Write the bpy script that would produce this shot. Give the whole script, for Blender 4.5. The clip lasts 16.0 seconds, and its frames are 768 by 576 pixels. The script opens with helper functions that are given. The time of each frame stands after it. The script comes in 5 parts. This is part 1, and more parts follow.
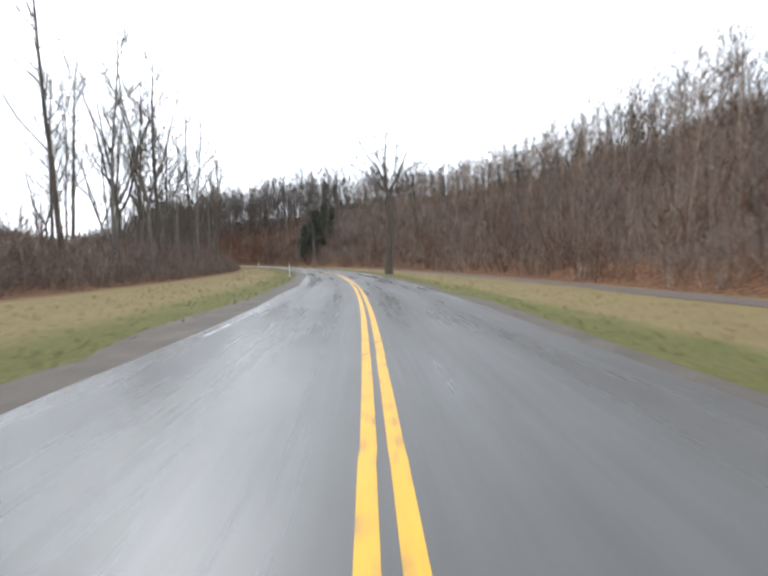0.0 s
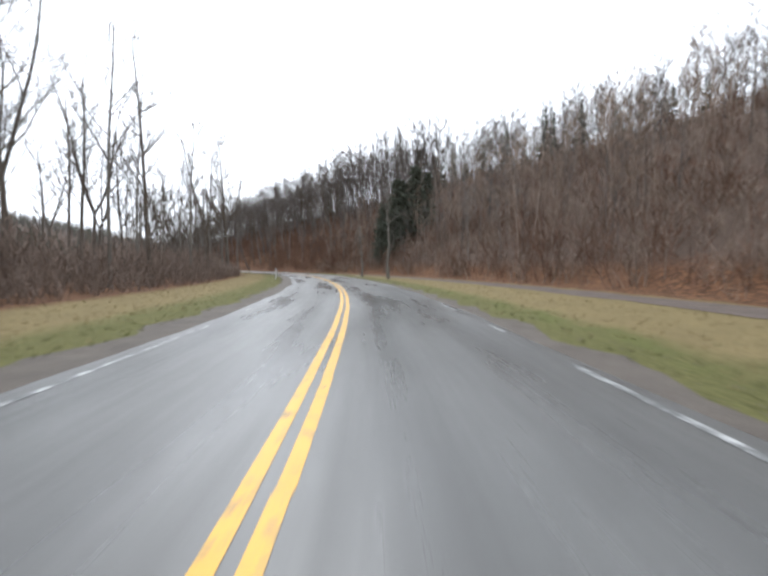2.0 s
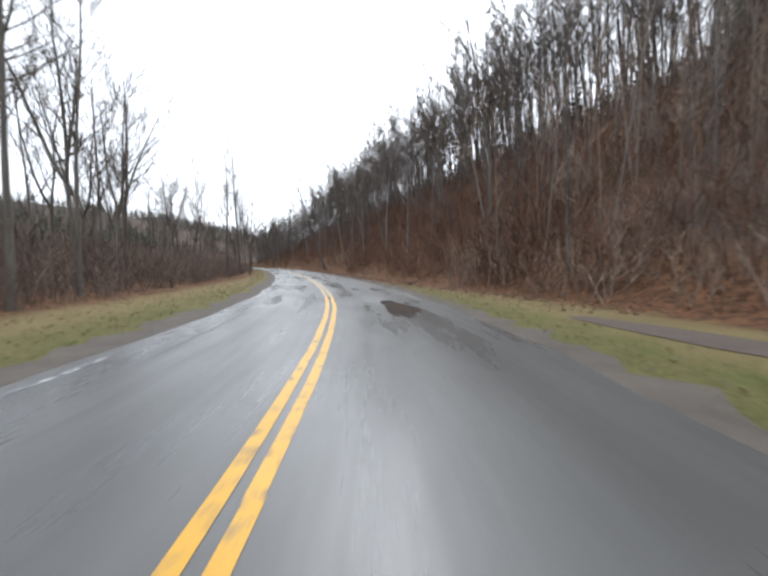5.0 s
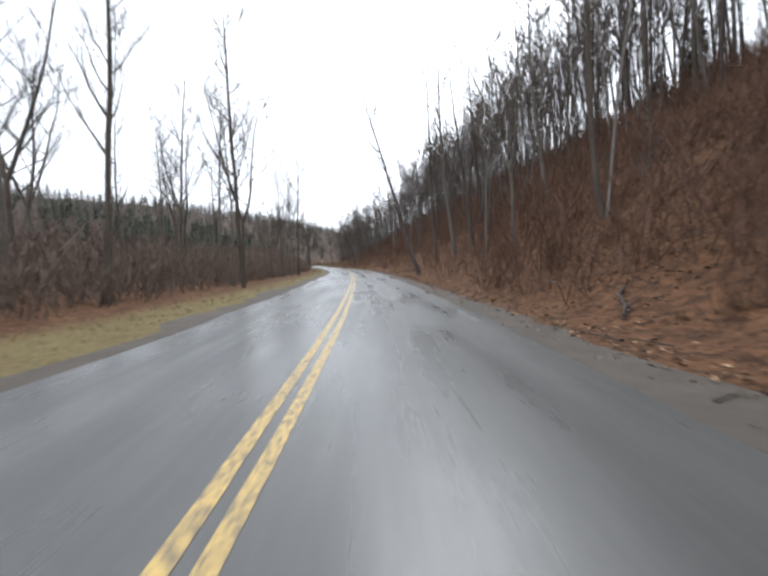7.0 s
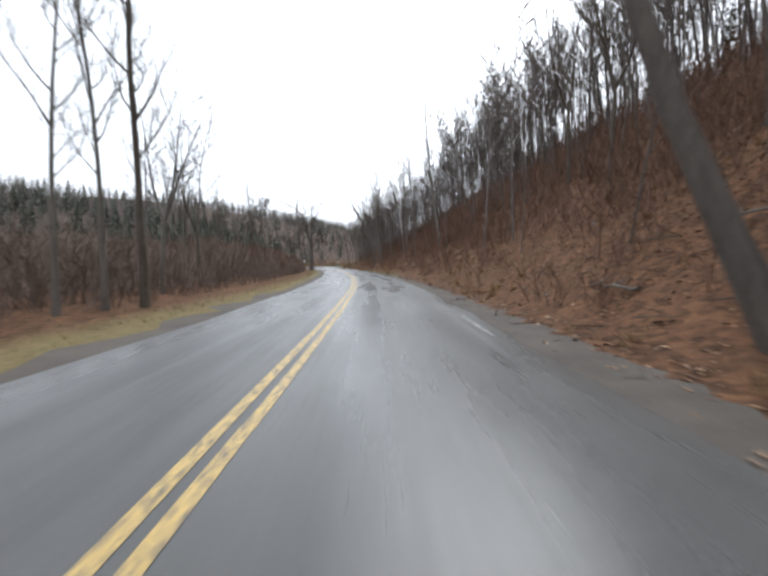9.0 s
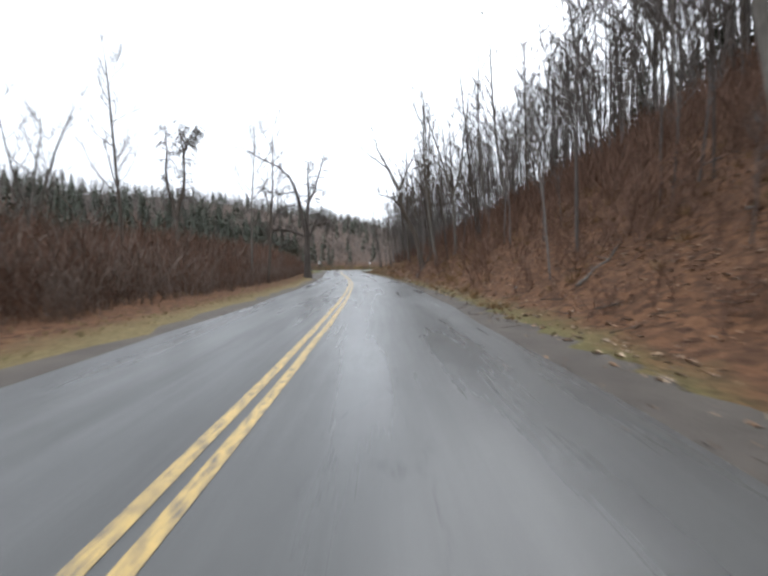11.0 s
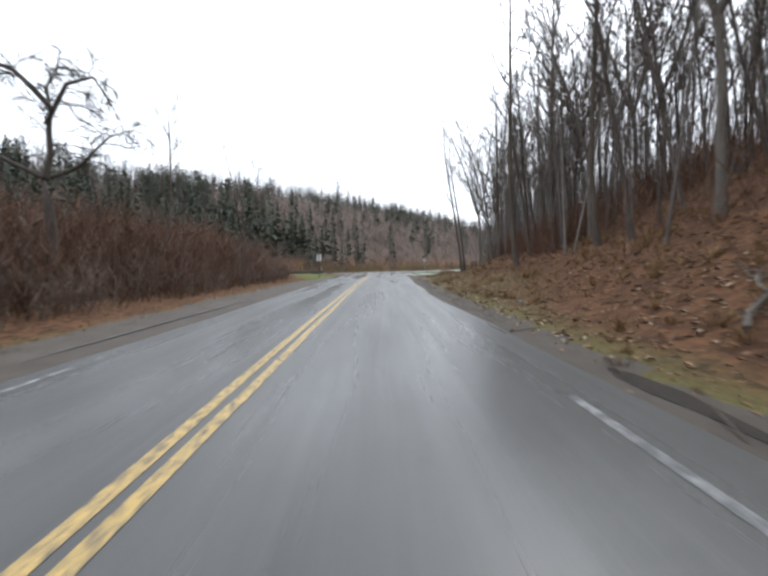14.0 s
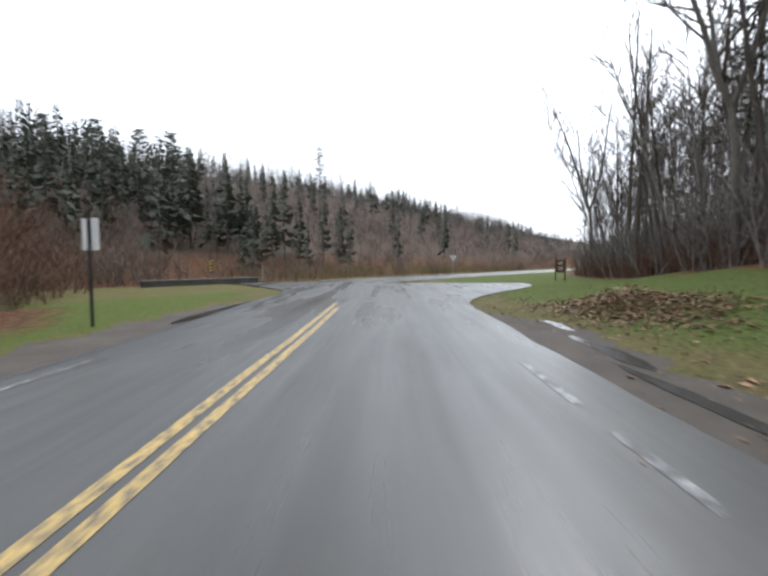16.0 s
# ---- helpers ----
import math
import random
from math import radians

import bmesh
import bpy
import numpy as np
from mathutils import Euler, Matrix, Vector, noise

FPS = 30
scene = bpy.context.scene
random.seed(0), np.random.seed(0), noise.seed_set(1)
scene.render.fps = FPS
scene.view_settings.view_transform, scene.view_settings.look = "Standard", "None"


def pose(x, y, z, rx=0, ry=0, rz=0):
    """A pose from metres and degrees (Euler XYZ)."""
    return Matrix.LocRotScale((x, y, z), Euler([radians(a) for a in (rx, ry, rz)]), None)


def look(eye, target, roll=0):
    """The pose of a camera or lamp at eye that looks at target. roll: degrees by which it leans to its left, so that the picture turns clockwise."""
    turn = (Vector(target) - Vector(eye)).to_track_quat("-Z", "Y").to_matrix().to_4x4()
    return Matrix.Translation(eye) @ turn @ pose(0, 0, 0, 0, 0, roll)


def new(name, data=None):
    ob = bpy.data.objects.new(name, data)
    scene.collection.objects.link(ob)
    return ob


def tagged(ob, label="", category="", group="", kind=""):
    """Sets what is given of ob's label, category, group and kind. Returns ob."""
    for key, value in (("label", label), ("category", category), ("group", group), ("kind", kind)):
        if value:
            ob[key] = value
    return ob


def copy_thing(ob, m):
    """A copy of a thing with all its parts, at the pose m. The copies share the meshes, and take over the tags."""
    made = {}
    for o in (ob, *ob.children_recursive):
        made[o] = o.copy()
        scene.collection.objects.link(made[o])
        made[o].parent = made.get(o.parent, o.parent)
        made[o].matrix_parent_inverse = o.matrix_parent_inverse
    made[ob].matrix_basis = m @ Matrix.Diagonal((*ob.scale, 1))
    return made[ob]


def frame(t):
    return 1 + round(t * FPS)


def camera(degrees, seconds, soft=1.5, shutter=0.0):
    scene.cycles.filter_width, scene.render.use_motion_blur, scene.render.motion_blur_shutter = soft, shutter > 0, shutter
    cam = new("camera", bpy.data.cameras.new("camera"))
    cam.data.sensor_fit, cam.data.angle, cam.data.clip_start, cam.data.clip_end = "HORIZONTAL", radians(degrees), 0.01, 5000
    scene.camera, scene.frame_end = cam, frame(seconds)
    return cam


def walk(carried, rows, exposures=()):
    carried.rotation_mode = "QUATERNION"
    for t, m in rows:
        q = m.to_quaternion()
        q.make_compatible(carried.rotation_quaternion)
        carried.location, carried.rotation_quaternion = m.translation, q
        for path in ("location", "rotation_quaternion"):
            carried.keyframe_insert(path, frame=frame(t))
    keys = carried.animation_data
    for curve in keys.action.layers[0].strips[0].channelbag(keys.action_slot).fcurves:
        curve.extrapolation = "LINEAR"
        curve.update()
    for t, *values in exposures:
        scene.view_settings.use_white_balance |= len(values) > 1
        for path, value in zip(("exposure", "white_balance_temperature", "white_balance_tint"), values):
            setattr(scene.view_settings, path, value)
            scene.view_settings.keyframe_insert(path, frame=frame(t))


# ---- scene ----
cam = camera(86.5, 16.0, soft=2.8, shutter=0.2)
PATH = [
    (0, (0.000, 0.000, 1.250), (-0.002, 1.996, 1.122), 0.18),
    (0.5, (-0.389, 11.904, 1.250), (-0.507, 13.897, 1.132), 0.11),
    (1, (-1.448, 23.486, 1.250), (-1.684, 25.468, 1.133), -0.11),
    (1.5, (-3.159, 34.644, 1.250), (-3.518, 36.608, 1.139), -0.09),
    (2, (-5.444, 45.177, 1.250), (-5.921, 47.116, 1.143), -0.01),
    (2.5, (-8.200, 54.940, 1.250), (-8.798, 56.846, 1.146), 0.02),
    (3, (-11.372, 63.971, 1.250), (-12.087, 65.836, 1.144), -0.13),
    (3.5, (-14.929, 72.401, 1.250), (-15.755, 74.219, 1.140), 0.13),
    (4, (-18.851, 80.385, 1.250), (-19.772, 82.157, 1.136), 0.12),
    (4.5, (-22.999, 88.020, 1.250), (-23.972, 89.763, 1.131), 0.04),
    (5, (-27.218, 95.275, 1.250), (-28.251, 96.984, 1.132), 0.01),
    (5.5, (-31.663, 101.960, 1.250), (-32.838, 103.574, 1.133), 0.00),
    (6, (-36.463, 107.936, 1.250), (-37.772, 109.443, 1.135), 0.01),
    (6.5, (-41.418, 113.372, 1.250), (-42.782, 114.830, 1.133), -0.01),
    (7, (-46.371, 118.538, 1.250), (-47.760, 119.972, 1.128), 0.07),
    (7.5, (-51.404, 123.611, 1.250), (-52.821, 125.019, 1.139), 0.15),
    (8, (-56.673, 128.717, 1.250), (-58.116, 130.097, 1.145), -0.01),
    (8.5, (-62.263, 133.945, 1.250), (-63.727, 135.303, 1.129), -0.11),
    (9, (-68.160, 139.337, 1.250), (-69.634, 140.683, 1.128), -0.05),
    (9.5, (-74.308, 144.880, 1.250), (-75.793, 146.214, 1.131), -0.01),
    (10, (-80.716, 150.484, 1.250), (-82.232, 151.783, 1.130), -0.00),
    (10.5, (-87.419, 155.990, 1.250), (-88.981, 157.232, 1.120), -0.00),
    (11, (-94.358, 161.309, 1.250), (-95.957, 162.506, 1.139), -0.07),
    (11.5, (-101.389, 166.407, 1.250), (-103.017, 167.564, 1.136), 0.08),
    (12, (-108.365, 171.223, 1.250), (-110.017, 172.344, 1.132), -0.15),
    (12.5, (-115.113, 175.669, 1.250), (-116.789, 176.753, 1.125), -0.22),
    (13, (-121.370, 179.609, 1.250), (-123.067, 180.662, 1.140), -0.01),
    (13.5, (-127.209, 183.142, 1.250), (-128.922, 184.167, 1.142), -0.05),
    (14, (-133.145, 186.626, 1.250), (-134.868, 187.633, 1.132), -0.06),
    (14.5, (-139.475, 190.266, 1.250), (-141.207, 191.260, 1.136), 0.11),
    (15, (-146.011, 193.998, 1.250), (-147.741, 194.995, 1.140), 0.01),
    (15.5, (-152.334, 197.640, 1.250), (-154.058, 198.646, 1.134), -0.19),
    (16, (-158.202, 201.057, 1.250), (-159.922, 202.070, 1.129), 0.10),
]
walk(cam, [(t, look(eye, target, roll)) for t, eye, target, roll in PATH], [(0, 0.85, 5950, 10), (4, 0.75, 5950, 10), (8, 0.65, 5950, 10), (13, 0.62, 5950, 10), (16, 0.5, 5950, 10)])

# ---- light: a bright overcast sky ----
SUN_ELEV, SUN_TURN = radians(42), radians(330)
world = bpy.data.worlds.new("overcast")
scene.world = world
world.use_nodes = True
wn = world.node_tree
sky = wn.nodes.new("ShaderNodeTexSky")
sky.sky_type = "NISHITA"
sky.sun_disc = False
sky.sun_elevation, sky.sun_rotation = SUN_ELEV, SUN_TURN
sky.air_density, sky.dust_density, sky.ozone_density = 1.0, 4.0, 0.6
soft_sky = wn.nodes.new("ShaderNodeHueSaturation")
soft_sky.inputs["Saturation"].default_value = 0.12
wn.links.new(sky.outputs[0], soft_sky.inputs["Color"])
cloud = wn.nodes.new("ShaderNodeMix")
cloud.data_type = "RGBA"
cloud.inputs[0].default_value = 0.8
cloud.inputs[7].default_value = (6.98, 7.1, 7.18, 1)
wn.links.new(soft_sky.outputs[0], cloud.inputs[6])
wn.links.new(cloud.outputs[2], wn.nodes["Background"].inputs[0])
wn.nodes["Background"].inputs[1].default_value = 0.15
sun = new("sun", bpy.data.lights.new("sun", "SUN"))
sun.data.energy, sun.data.angle, sun.data.color = 0.5, radians(25), (1.0, 0.97, 0.92)
sun.matrix_world = look((0, 0, 60), (-60 * math.sin(SUN_TURN) / math.tan(SUN_ELEV), -60 * math.cos(SUN_TURN) / math.tan(SUN_ELEV), 0))


# ---- materials ----
def material(name, dark, light, rough=0.9, scale=3.0, fine=40.0, bump=0.3, spec=0.3, fine_mix=0.4, rough_var=0.0, island=0.0, bump_dist=0.02, metal=0.0, stretch=(1, 1, 1)):
    """Two scales of noise between two colours, with fine relief; island: random lightness from piece to piece."""
    m = bpy.data.materials.new(name)
    m.use_nodes = True
    n, l = m.node_tree.nodes, m.node_tree.links
    b = n["Principled BSDF"]
    tc = n.new("ShaderNodeTexCoord")
    mp = n.new("ShaderNodeMapping")
    mp.inputs["Scale"].default_value = stretch
    l.new(tc.outputs["Object"], mp.inputs["Vector"])
    big, small = n.new("ShaderNodeTexNoise"), n.new("ShaderNodeTexNoise")
    for node, sc, det in ((big, scale, 6.0), (small, fine, 4.0)):
        node.inputs["Scale"].default_value, node.inputs["Detail"].default_value, node.inputs["Roughness"].default_value = sc, det, 0.65
        l.new(mp.outputs[0], node.inputs["Vector"])
    mixf = n.new("ShaderNodeMix")
    mixf.inputs[0].default_value = fine_mix
    l.new(big.outputs["Fac"], mixf.inputs[2]), l.new(small.outputs["Fac"], mixf.inputs[3])
    ramp = n.new("ShaderNodeValToRGB")
    ramp.color_ramp.elements[0].position, ramp.color_ramp.elements[1].position = 0.32, 0.68
    ramp.color_ramp.elements[0].color, ramp.color_ramp.elements[1].color = (*dark, 1), (*light, 1)
    l.new(mixf.outputs[0], ramp.inputs[0])
    colour = ramp.outputs[0]
    if island:
        geo, hsv, rng = n.new("ShaderNodeNewGeometry"), n.new("ShaderNodeHueSaturation"), n.new("ShaderNodeMapRange")
        rng.inputs["To Min"].default_value, rng.inputs["To Max"].default_value = 1 - island, 1 + island
        l.new(geo.outputs["Random Per Island"], rng.inputs["Value"])
        l.new(rng.outputs[0], hsv.inputs["Value"]), l.new(colour, hsv.inputs["Color"])
        colour = hsv.outputs[0]
    l.new(colour, b.inputs["Base Color"])
    b.inputs["Roughness"].default_value, b.inputs["Metallic"].default_value = rough, metal
    b.inputs["Specular IOR Level"].default_value = spec
    if rough_var:
        rr = n.new("ShaderNodeMapRange")
        rr.inputs["From Min"].default_value, rr.inputs["From Max"].default_value = 0.35, 0.65
        rr.inputs["To Min"].default_value, rr.inputs["To Max"].default_value = rough - rough_var, rough + rough_var
        l.new(big.outputs["Fac"], rr.inputs["Value"]), l.new(rr.outputs[0], b.inputs["Roughness"])
    if bump:
        bp = n.new("ShaderNodeBump")
        bp.inputs["Strength"].default_value, bp.inputs["Distance"].default_value = bump, bump_dist
        l.new(small.outputs["Fac"], bp.inputs["Height"]), l.new(bp.outputs[0], b.inputs["Normal"])
    return m




def asphalt(name, dark, light):
    """Wet worn asphalt: stone grain, streaks and worn wheel paths along the road, hairline cracks and uneven sheen."""
    m = material(name, dark, light, 0.32, 0.35, 80, 0.35, 0.5, 0.45, bump_dist=0.004)
    n, l = m.node_tree.nodes, m.node_tree.links
    b = n["Principled BSDF"]
    base = b.inputs["Base Color"].links[0].from_socket

    def attr(key):
        a = n.new("ShaderNodeAttribute")
        a.attribute_name = key
        return a.outputs["Fac"]

    def calc(op, a, c):
        k = n.new("ShaderNodeMath")
        k.operation = op
        for sock, v in zip(k.inputs, (a, c)):
            if isinstance(v, (int, float)):
                sock.default_value = v
            else:
                l.new(v, sock)
        return k.outputs[0]

    def span(v, a, c, to_a, to_c):
        r = n.new("ShaderNodeMapRange")
        for key, val in (("From Min", a), ("From Max", c), ("To Min", to_a), ("To Max", to_c)):
            r.inputs[key].default_value = val
        l.new(v, r.inputs["Value"])
        return r.outputs[0]

    def tex(kind, x, y, scale):
        xyz, t = n.new("ShaderNodeCombineXYZ"), n.new(kind)
        l.new(calc("MULTIPLY", across, x), xyz.inputs[0]), l.new(calc("MULTIPLY", along_road, y), xyz.inputs[1])
        l.new(xyz.outputs[0], t.inputs["Vector"])
        t.inputs["Scale"].default_value = scale
        return t

    across, along_road = attr("across"), attr("along")
    lane = calc("ABSOLUTE", calc("SUBTRACT", calc("ABSOLUTE", across, 0), 1.6), 0)
    path = span(calc("ABSOLUTE", calc("SUBTRACT", lane, 0.75), 0), 0.10, 0.45, 1.0, 0.0)
    streak = tex("ShaderNodeTexNoise", 2.2, 0.10, 1.0)
    streak.inputs["Detail"].default_value, streak.inputs["Roughness"].default_value = 7.0, 0.7
    blot = tex("ShaderNodeTexNoise", 0.6, 0.12, 1.0)
    blot.inputs["Detail"].default_value = 5.0
    crack = tex("ShaderNodeTexVoronoi", 1.0, 0.7, 1.3)
    crack.feature = "DISTANCE_TO_EDGE"
    ragged = n.new("ShaderNodeVectorMath")
    wobble = tex("ShaderNodeTexNoise", 3.0, 3.0, 1.0)
    wobble.inputs["Detail"].default_value = 4.0
    ragged.operation = "ADD"
    pull = n.new("ShaderNodeVectorMath")
    pull.operation = "SCALE"
    pull.inputs["Scale"].default_value = 0.45
    l.new(wobble.outputs["Color"], pull.inputs[0])
    l.new(crack.inputs["Vector"].links[0].from_socket, ragged.inputs[0]), l.new(pull.outputs[0], ragged.inputs[1])
    l.new(ragged.outputs[0], crack.inputs["Vector"])
    line = span(crack.outputs["Distance"], 0.004, 0.012, 1.0, 0.0)
    where = span(tex("ShaderNodeTexNoise", 0.5, 0.07, 1.0).outputs["Fac"], 0.54, 0.66, 0.0, 0.45)
    shade = calc("ADD", span(streak.outputs["Fac"], 0.3, 0.7, 0.86, 1.14), calc("MULTIPLY", path, -0.10))
    shade = calc("MULTIPLY", shade, span(blot.outputs["Fac"], 0.35, 0.65, 0.86, 1.14))
    shade = calc("MULTIPLY", shade, calc("SUBTRACT", 1.0, calc("MULTIPLY", line, where)))
    hsv = n.new("ShaderNodeHueSaturation")
    l.new(shade, hsv.inputs["Value"]), l.new(base, hsv.inputs["Color"]), l.new(hsv.outputs[0], b.inputs["Base Color"])
    sheen = calc("ADD", span(blot.outputs["Fac"], 0.35, 0.65, 0.40, 0.24), span(streak.outputs["Fac"], 0.35, 0.65, 0.06, -0.05))
    l.new(calc("SUBTRACT", sheen, calc("MULTIPLY", path, 0.05)), b.inputs["Roughness"])
    return m


ASPHALT = asphalt("wet_asphalt", (0.076, 0.075, 0.070), (0.116, 0.114, 0.107))


def paint(name, colour, wear, scale=5.0):
    """Road paint worn through to the asphalt in flecks."""
    m = material(name, tuple(c * 0.75 for c in colour), colour, 0.45, 1.5, 60, 0.15, 0.4, 0.5, bump_dist=0.003)
    n, l = m.node_tree.nodes, m.node_tree.links
    b = n["Principled BSDF"]
    was = b.inputs["Base Color"].links[0].from_socket
    t, tc = n.new("ShaderNodeTexNoise"), n.new("ShaderNodeTexCoord")
    t.inputs["Scale"].default_value, t.inputs["Detail"].default_value, t.inputs["Roughness"].default_value = scale, 8.0, 0.75
    l.new(tc.outputs["Object"], t.inputs["Vector"])
    r, mx = n.new("ShaderNodeMapRange"), n.new("ShaderNodeMix")
    r.inputs["From Min"].default_value, r.inputs["From Max"].default_value = 0.62 - wear * 0.35, 0.74 - wear * 0.35
    l.new(t.outputs["Fac"], r.inputs["Value"])
    mx.data_type = "RGBA"
    l.new(r.outputs[0], mx.inputs[0]), l.new(was, mx.inputs[6])
    mx.inputs[7].default_value = (0.10, 0.10, 0.098, 1)
    l.new(mx.outputs[2], b.inputs["Base Color"])
    return m


YELLOW = paint("yellow_paint", (0.74, 0.40, 0.03), 0.25)
YELLOW_OLD = paint("faded_yellow_paint", (0.74, 0.51, 0.17), 0.45, 14.0)
WHITE_LINE = paint("white_paint", (0.60, 0.60, 0.58), 0.6)
WHITE_OLD = paint("faded_white_paint", (0.42, 0.42, 0.41), 0.6)
GRAVEL = material("gravel", (0.055, 0.046, 0.038), (0.175, 0.15, 0.125), 0.85, 1.2, 45, 0.8, 0.3, 0.6, bump_dist=0.02)
BARK_GREY = material("grey_bark", (0.062, 0.051, 0.041), (0.165, 0.138, 0.112), 0.95, 2.5, 18, 0.6, 0.2, stretch=(1, 1, 0.25), island=0.2)
BARK_DARK = material("dark_bark", (0.055, 0.046, 0.040), (0.145, 0.125, 0.108), 0.95, 2.5, 18, 0.6, 0.2, stretch=(1, 1, 0.25), island=0.25)
BARK_PALE = material("pale_bark", (0.10, 0.09, 0.077), (0.225, 0.203, 0.175), 0.9, 2.0, 14, 0.5, 0.2, stretch=(1, 1, 0.3), island=0.15)
# Twig colour greyed a little in place of haze over the far woods.
TWIG_FAR = material("bare_twigs", (0.090, 0.077, 0.069), (0.195, 0.172, 0.155), 0.95, 0.15, 2.0, 0.0, 0.1, island=0.35)
TWIG_GREY = material("grey_twigs", (0.12, 0.108, 0.098), (0.27, 0.243, 0.22), 0.95, 0.2, 3.0, 0.0, 0.1, island=0.3)
# Colour lifted to stand in for hillside haze and make up for self-shade.
TWIG_TAN_HAZE = material("hazed_tan_twigs", (0.155, 0.115, 0.090), (0.34, 0.265, 0.21), 0.95, 0.12, 2.0, 0.0, 0.1, island=0.4)
BRUSH = material("brush_twigs", (0.125, 0.096, 0.078), (0.265, 0.205, 0.168), 0.95, 0.2, 3.0, 0.0, 0.1, island=0.4)
BRUSH_RED = material("russet_brush", (0.098, 0.058, 0.042), (0.215, 0.132, 0.094), 0.95, 0.2, 3.0, 0.0, 0.1, island=0.4)
# Needles greyed and lightened: the haze over far pines is put into this colour.
NEEDLES = material("hazed_pine_needles", (0.080, 0.088, 0.068), (0.150, 0.158, 0.126), 0.9, 1.0, 12, 0.0, 0.05, island=0.35)
DEAD_LEAF = material("fallen_leaves", (0.13, 0.066, 0.034), (0.40, 0.26, 0.155), 0.7, 1.5, 20, 0.3, 0.35, island=0.75)
PALE_LEAF = material("pale_dry_leaves", (0.22, 0.145, 0.085), (0.50, 0.38, 0.26), 0.65, 1.5, 20, 0.3, 0.35, island=0.6)
GRASS_BLADE = material("grass_blades", (0.082, 0.088, 0.034), (0.195, 0.184, 0.078), 0.8, 0.25, 6, 0.0, 0.2, island=0.35)
LUSH_BLADE = material("lush_grass_blades", (0.065, 0.095, 0.020), (0.17, 0.205, 0.055), 0.8, 0.25, 6, 0.0, 0.2, island=0.35)
DRY_BLADE = material("dry_grass_blades", (0.16, 0.130, 0.064), (0.33, 0.27, 0.135), 0.85, 0.3, 6, 0.0, 0.2, island=0.3)
STRAW = material("straw_blades", (0.135, 0.082, 0.040), (0.33, 0.215, 0.11), 0.85, 0.3, 6, 0.0, 0.2, island=0.4)
POST_WHITE = material("post_plastic", (0.62, 0.62, 0.60), (0.80, 0.80, 0.78), 0.5, 4, 40, 0.05, 0.4)
GALV = material("galvanised_steel", (0.30, 0.31, 0.32), (0.48, 0.49, 0.50), 0.5, 3, 30, 0.1, 0.5, metal=0.6)
SIGN_WHITE = material("white_sheeting", (0.66, 0.66, 0.64), (0.82, 0.82, 0.80), 0.5, 2, 30, 0.03, 0.4)
BROWN_WOOD = material("brown_stained_wood", (0.06, 0.03, 0.018), (0.14, 0.07, 0.04), 0.75, 3, 30, 0.4, 0.3, stretch=(1, 1, 0.2))
CONCRETE = material("weathered_concrete", (0.05, 0.048, 0.045), (0.13, 0.125, 0.115), 0.9, 1.0, 20, 0.5, 0.3)
MARK_YELLOW = material("marker_yellow", (0.60, 0.42, 0.03), (0.78, 0.58, 0.06), 0.5, 3, 30, 0.03, 0.4)
MARK_BLACK = material("marker_black", (0.02, 0.02, 0.02), (0.05, 0.05, 0.05), 0.5, 3, 30, 0.03, 0.4)
TRACK = material("pale_gravel", (0.085, 0.068, 0.057), (0.165, 0.132, 0.112), 0.9, 0.8, 40, 0.6, 0.2, 0.5)
TAR = material("tar", (0.04, 0.04, 0.04), (0.065, 0.065, 0.063), 0.35, 3, 40, 0.1, 0.5)
STONE = material("grey_stone", (0.16, 0.15, 0.14), (0.36, 0.34, 0.31), 0.9, 3, 25, 0.6, 0.3)
WATER = material("rain_water", (0.05, 0.047, 0.042), (0.075, 0.07, 0.063), 0.16, 1.5, 20, 0.12, 0.6, bump_dist=0.003)
LITTER = material("white_litter", (0.65, 0.65, 0.64), (0.82, 0.82, 0.81), 0.5, 5, 30, 0.1, 0.4)


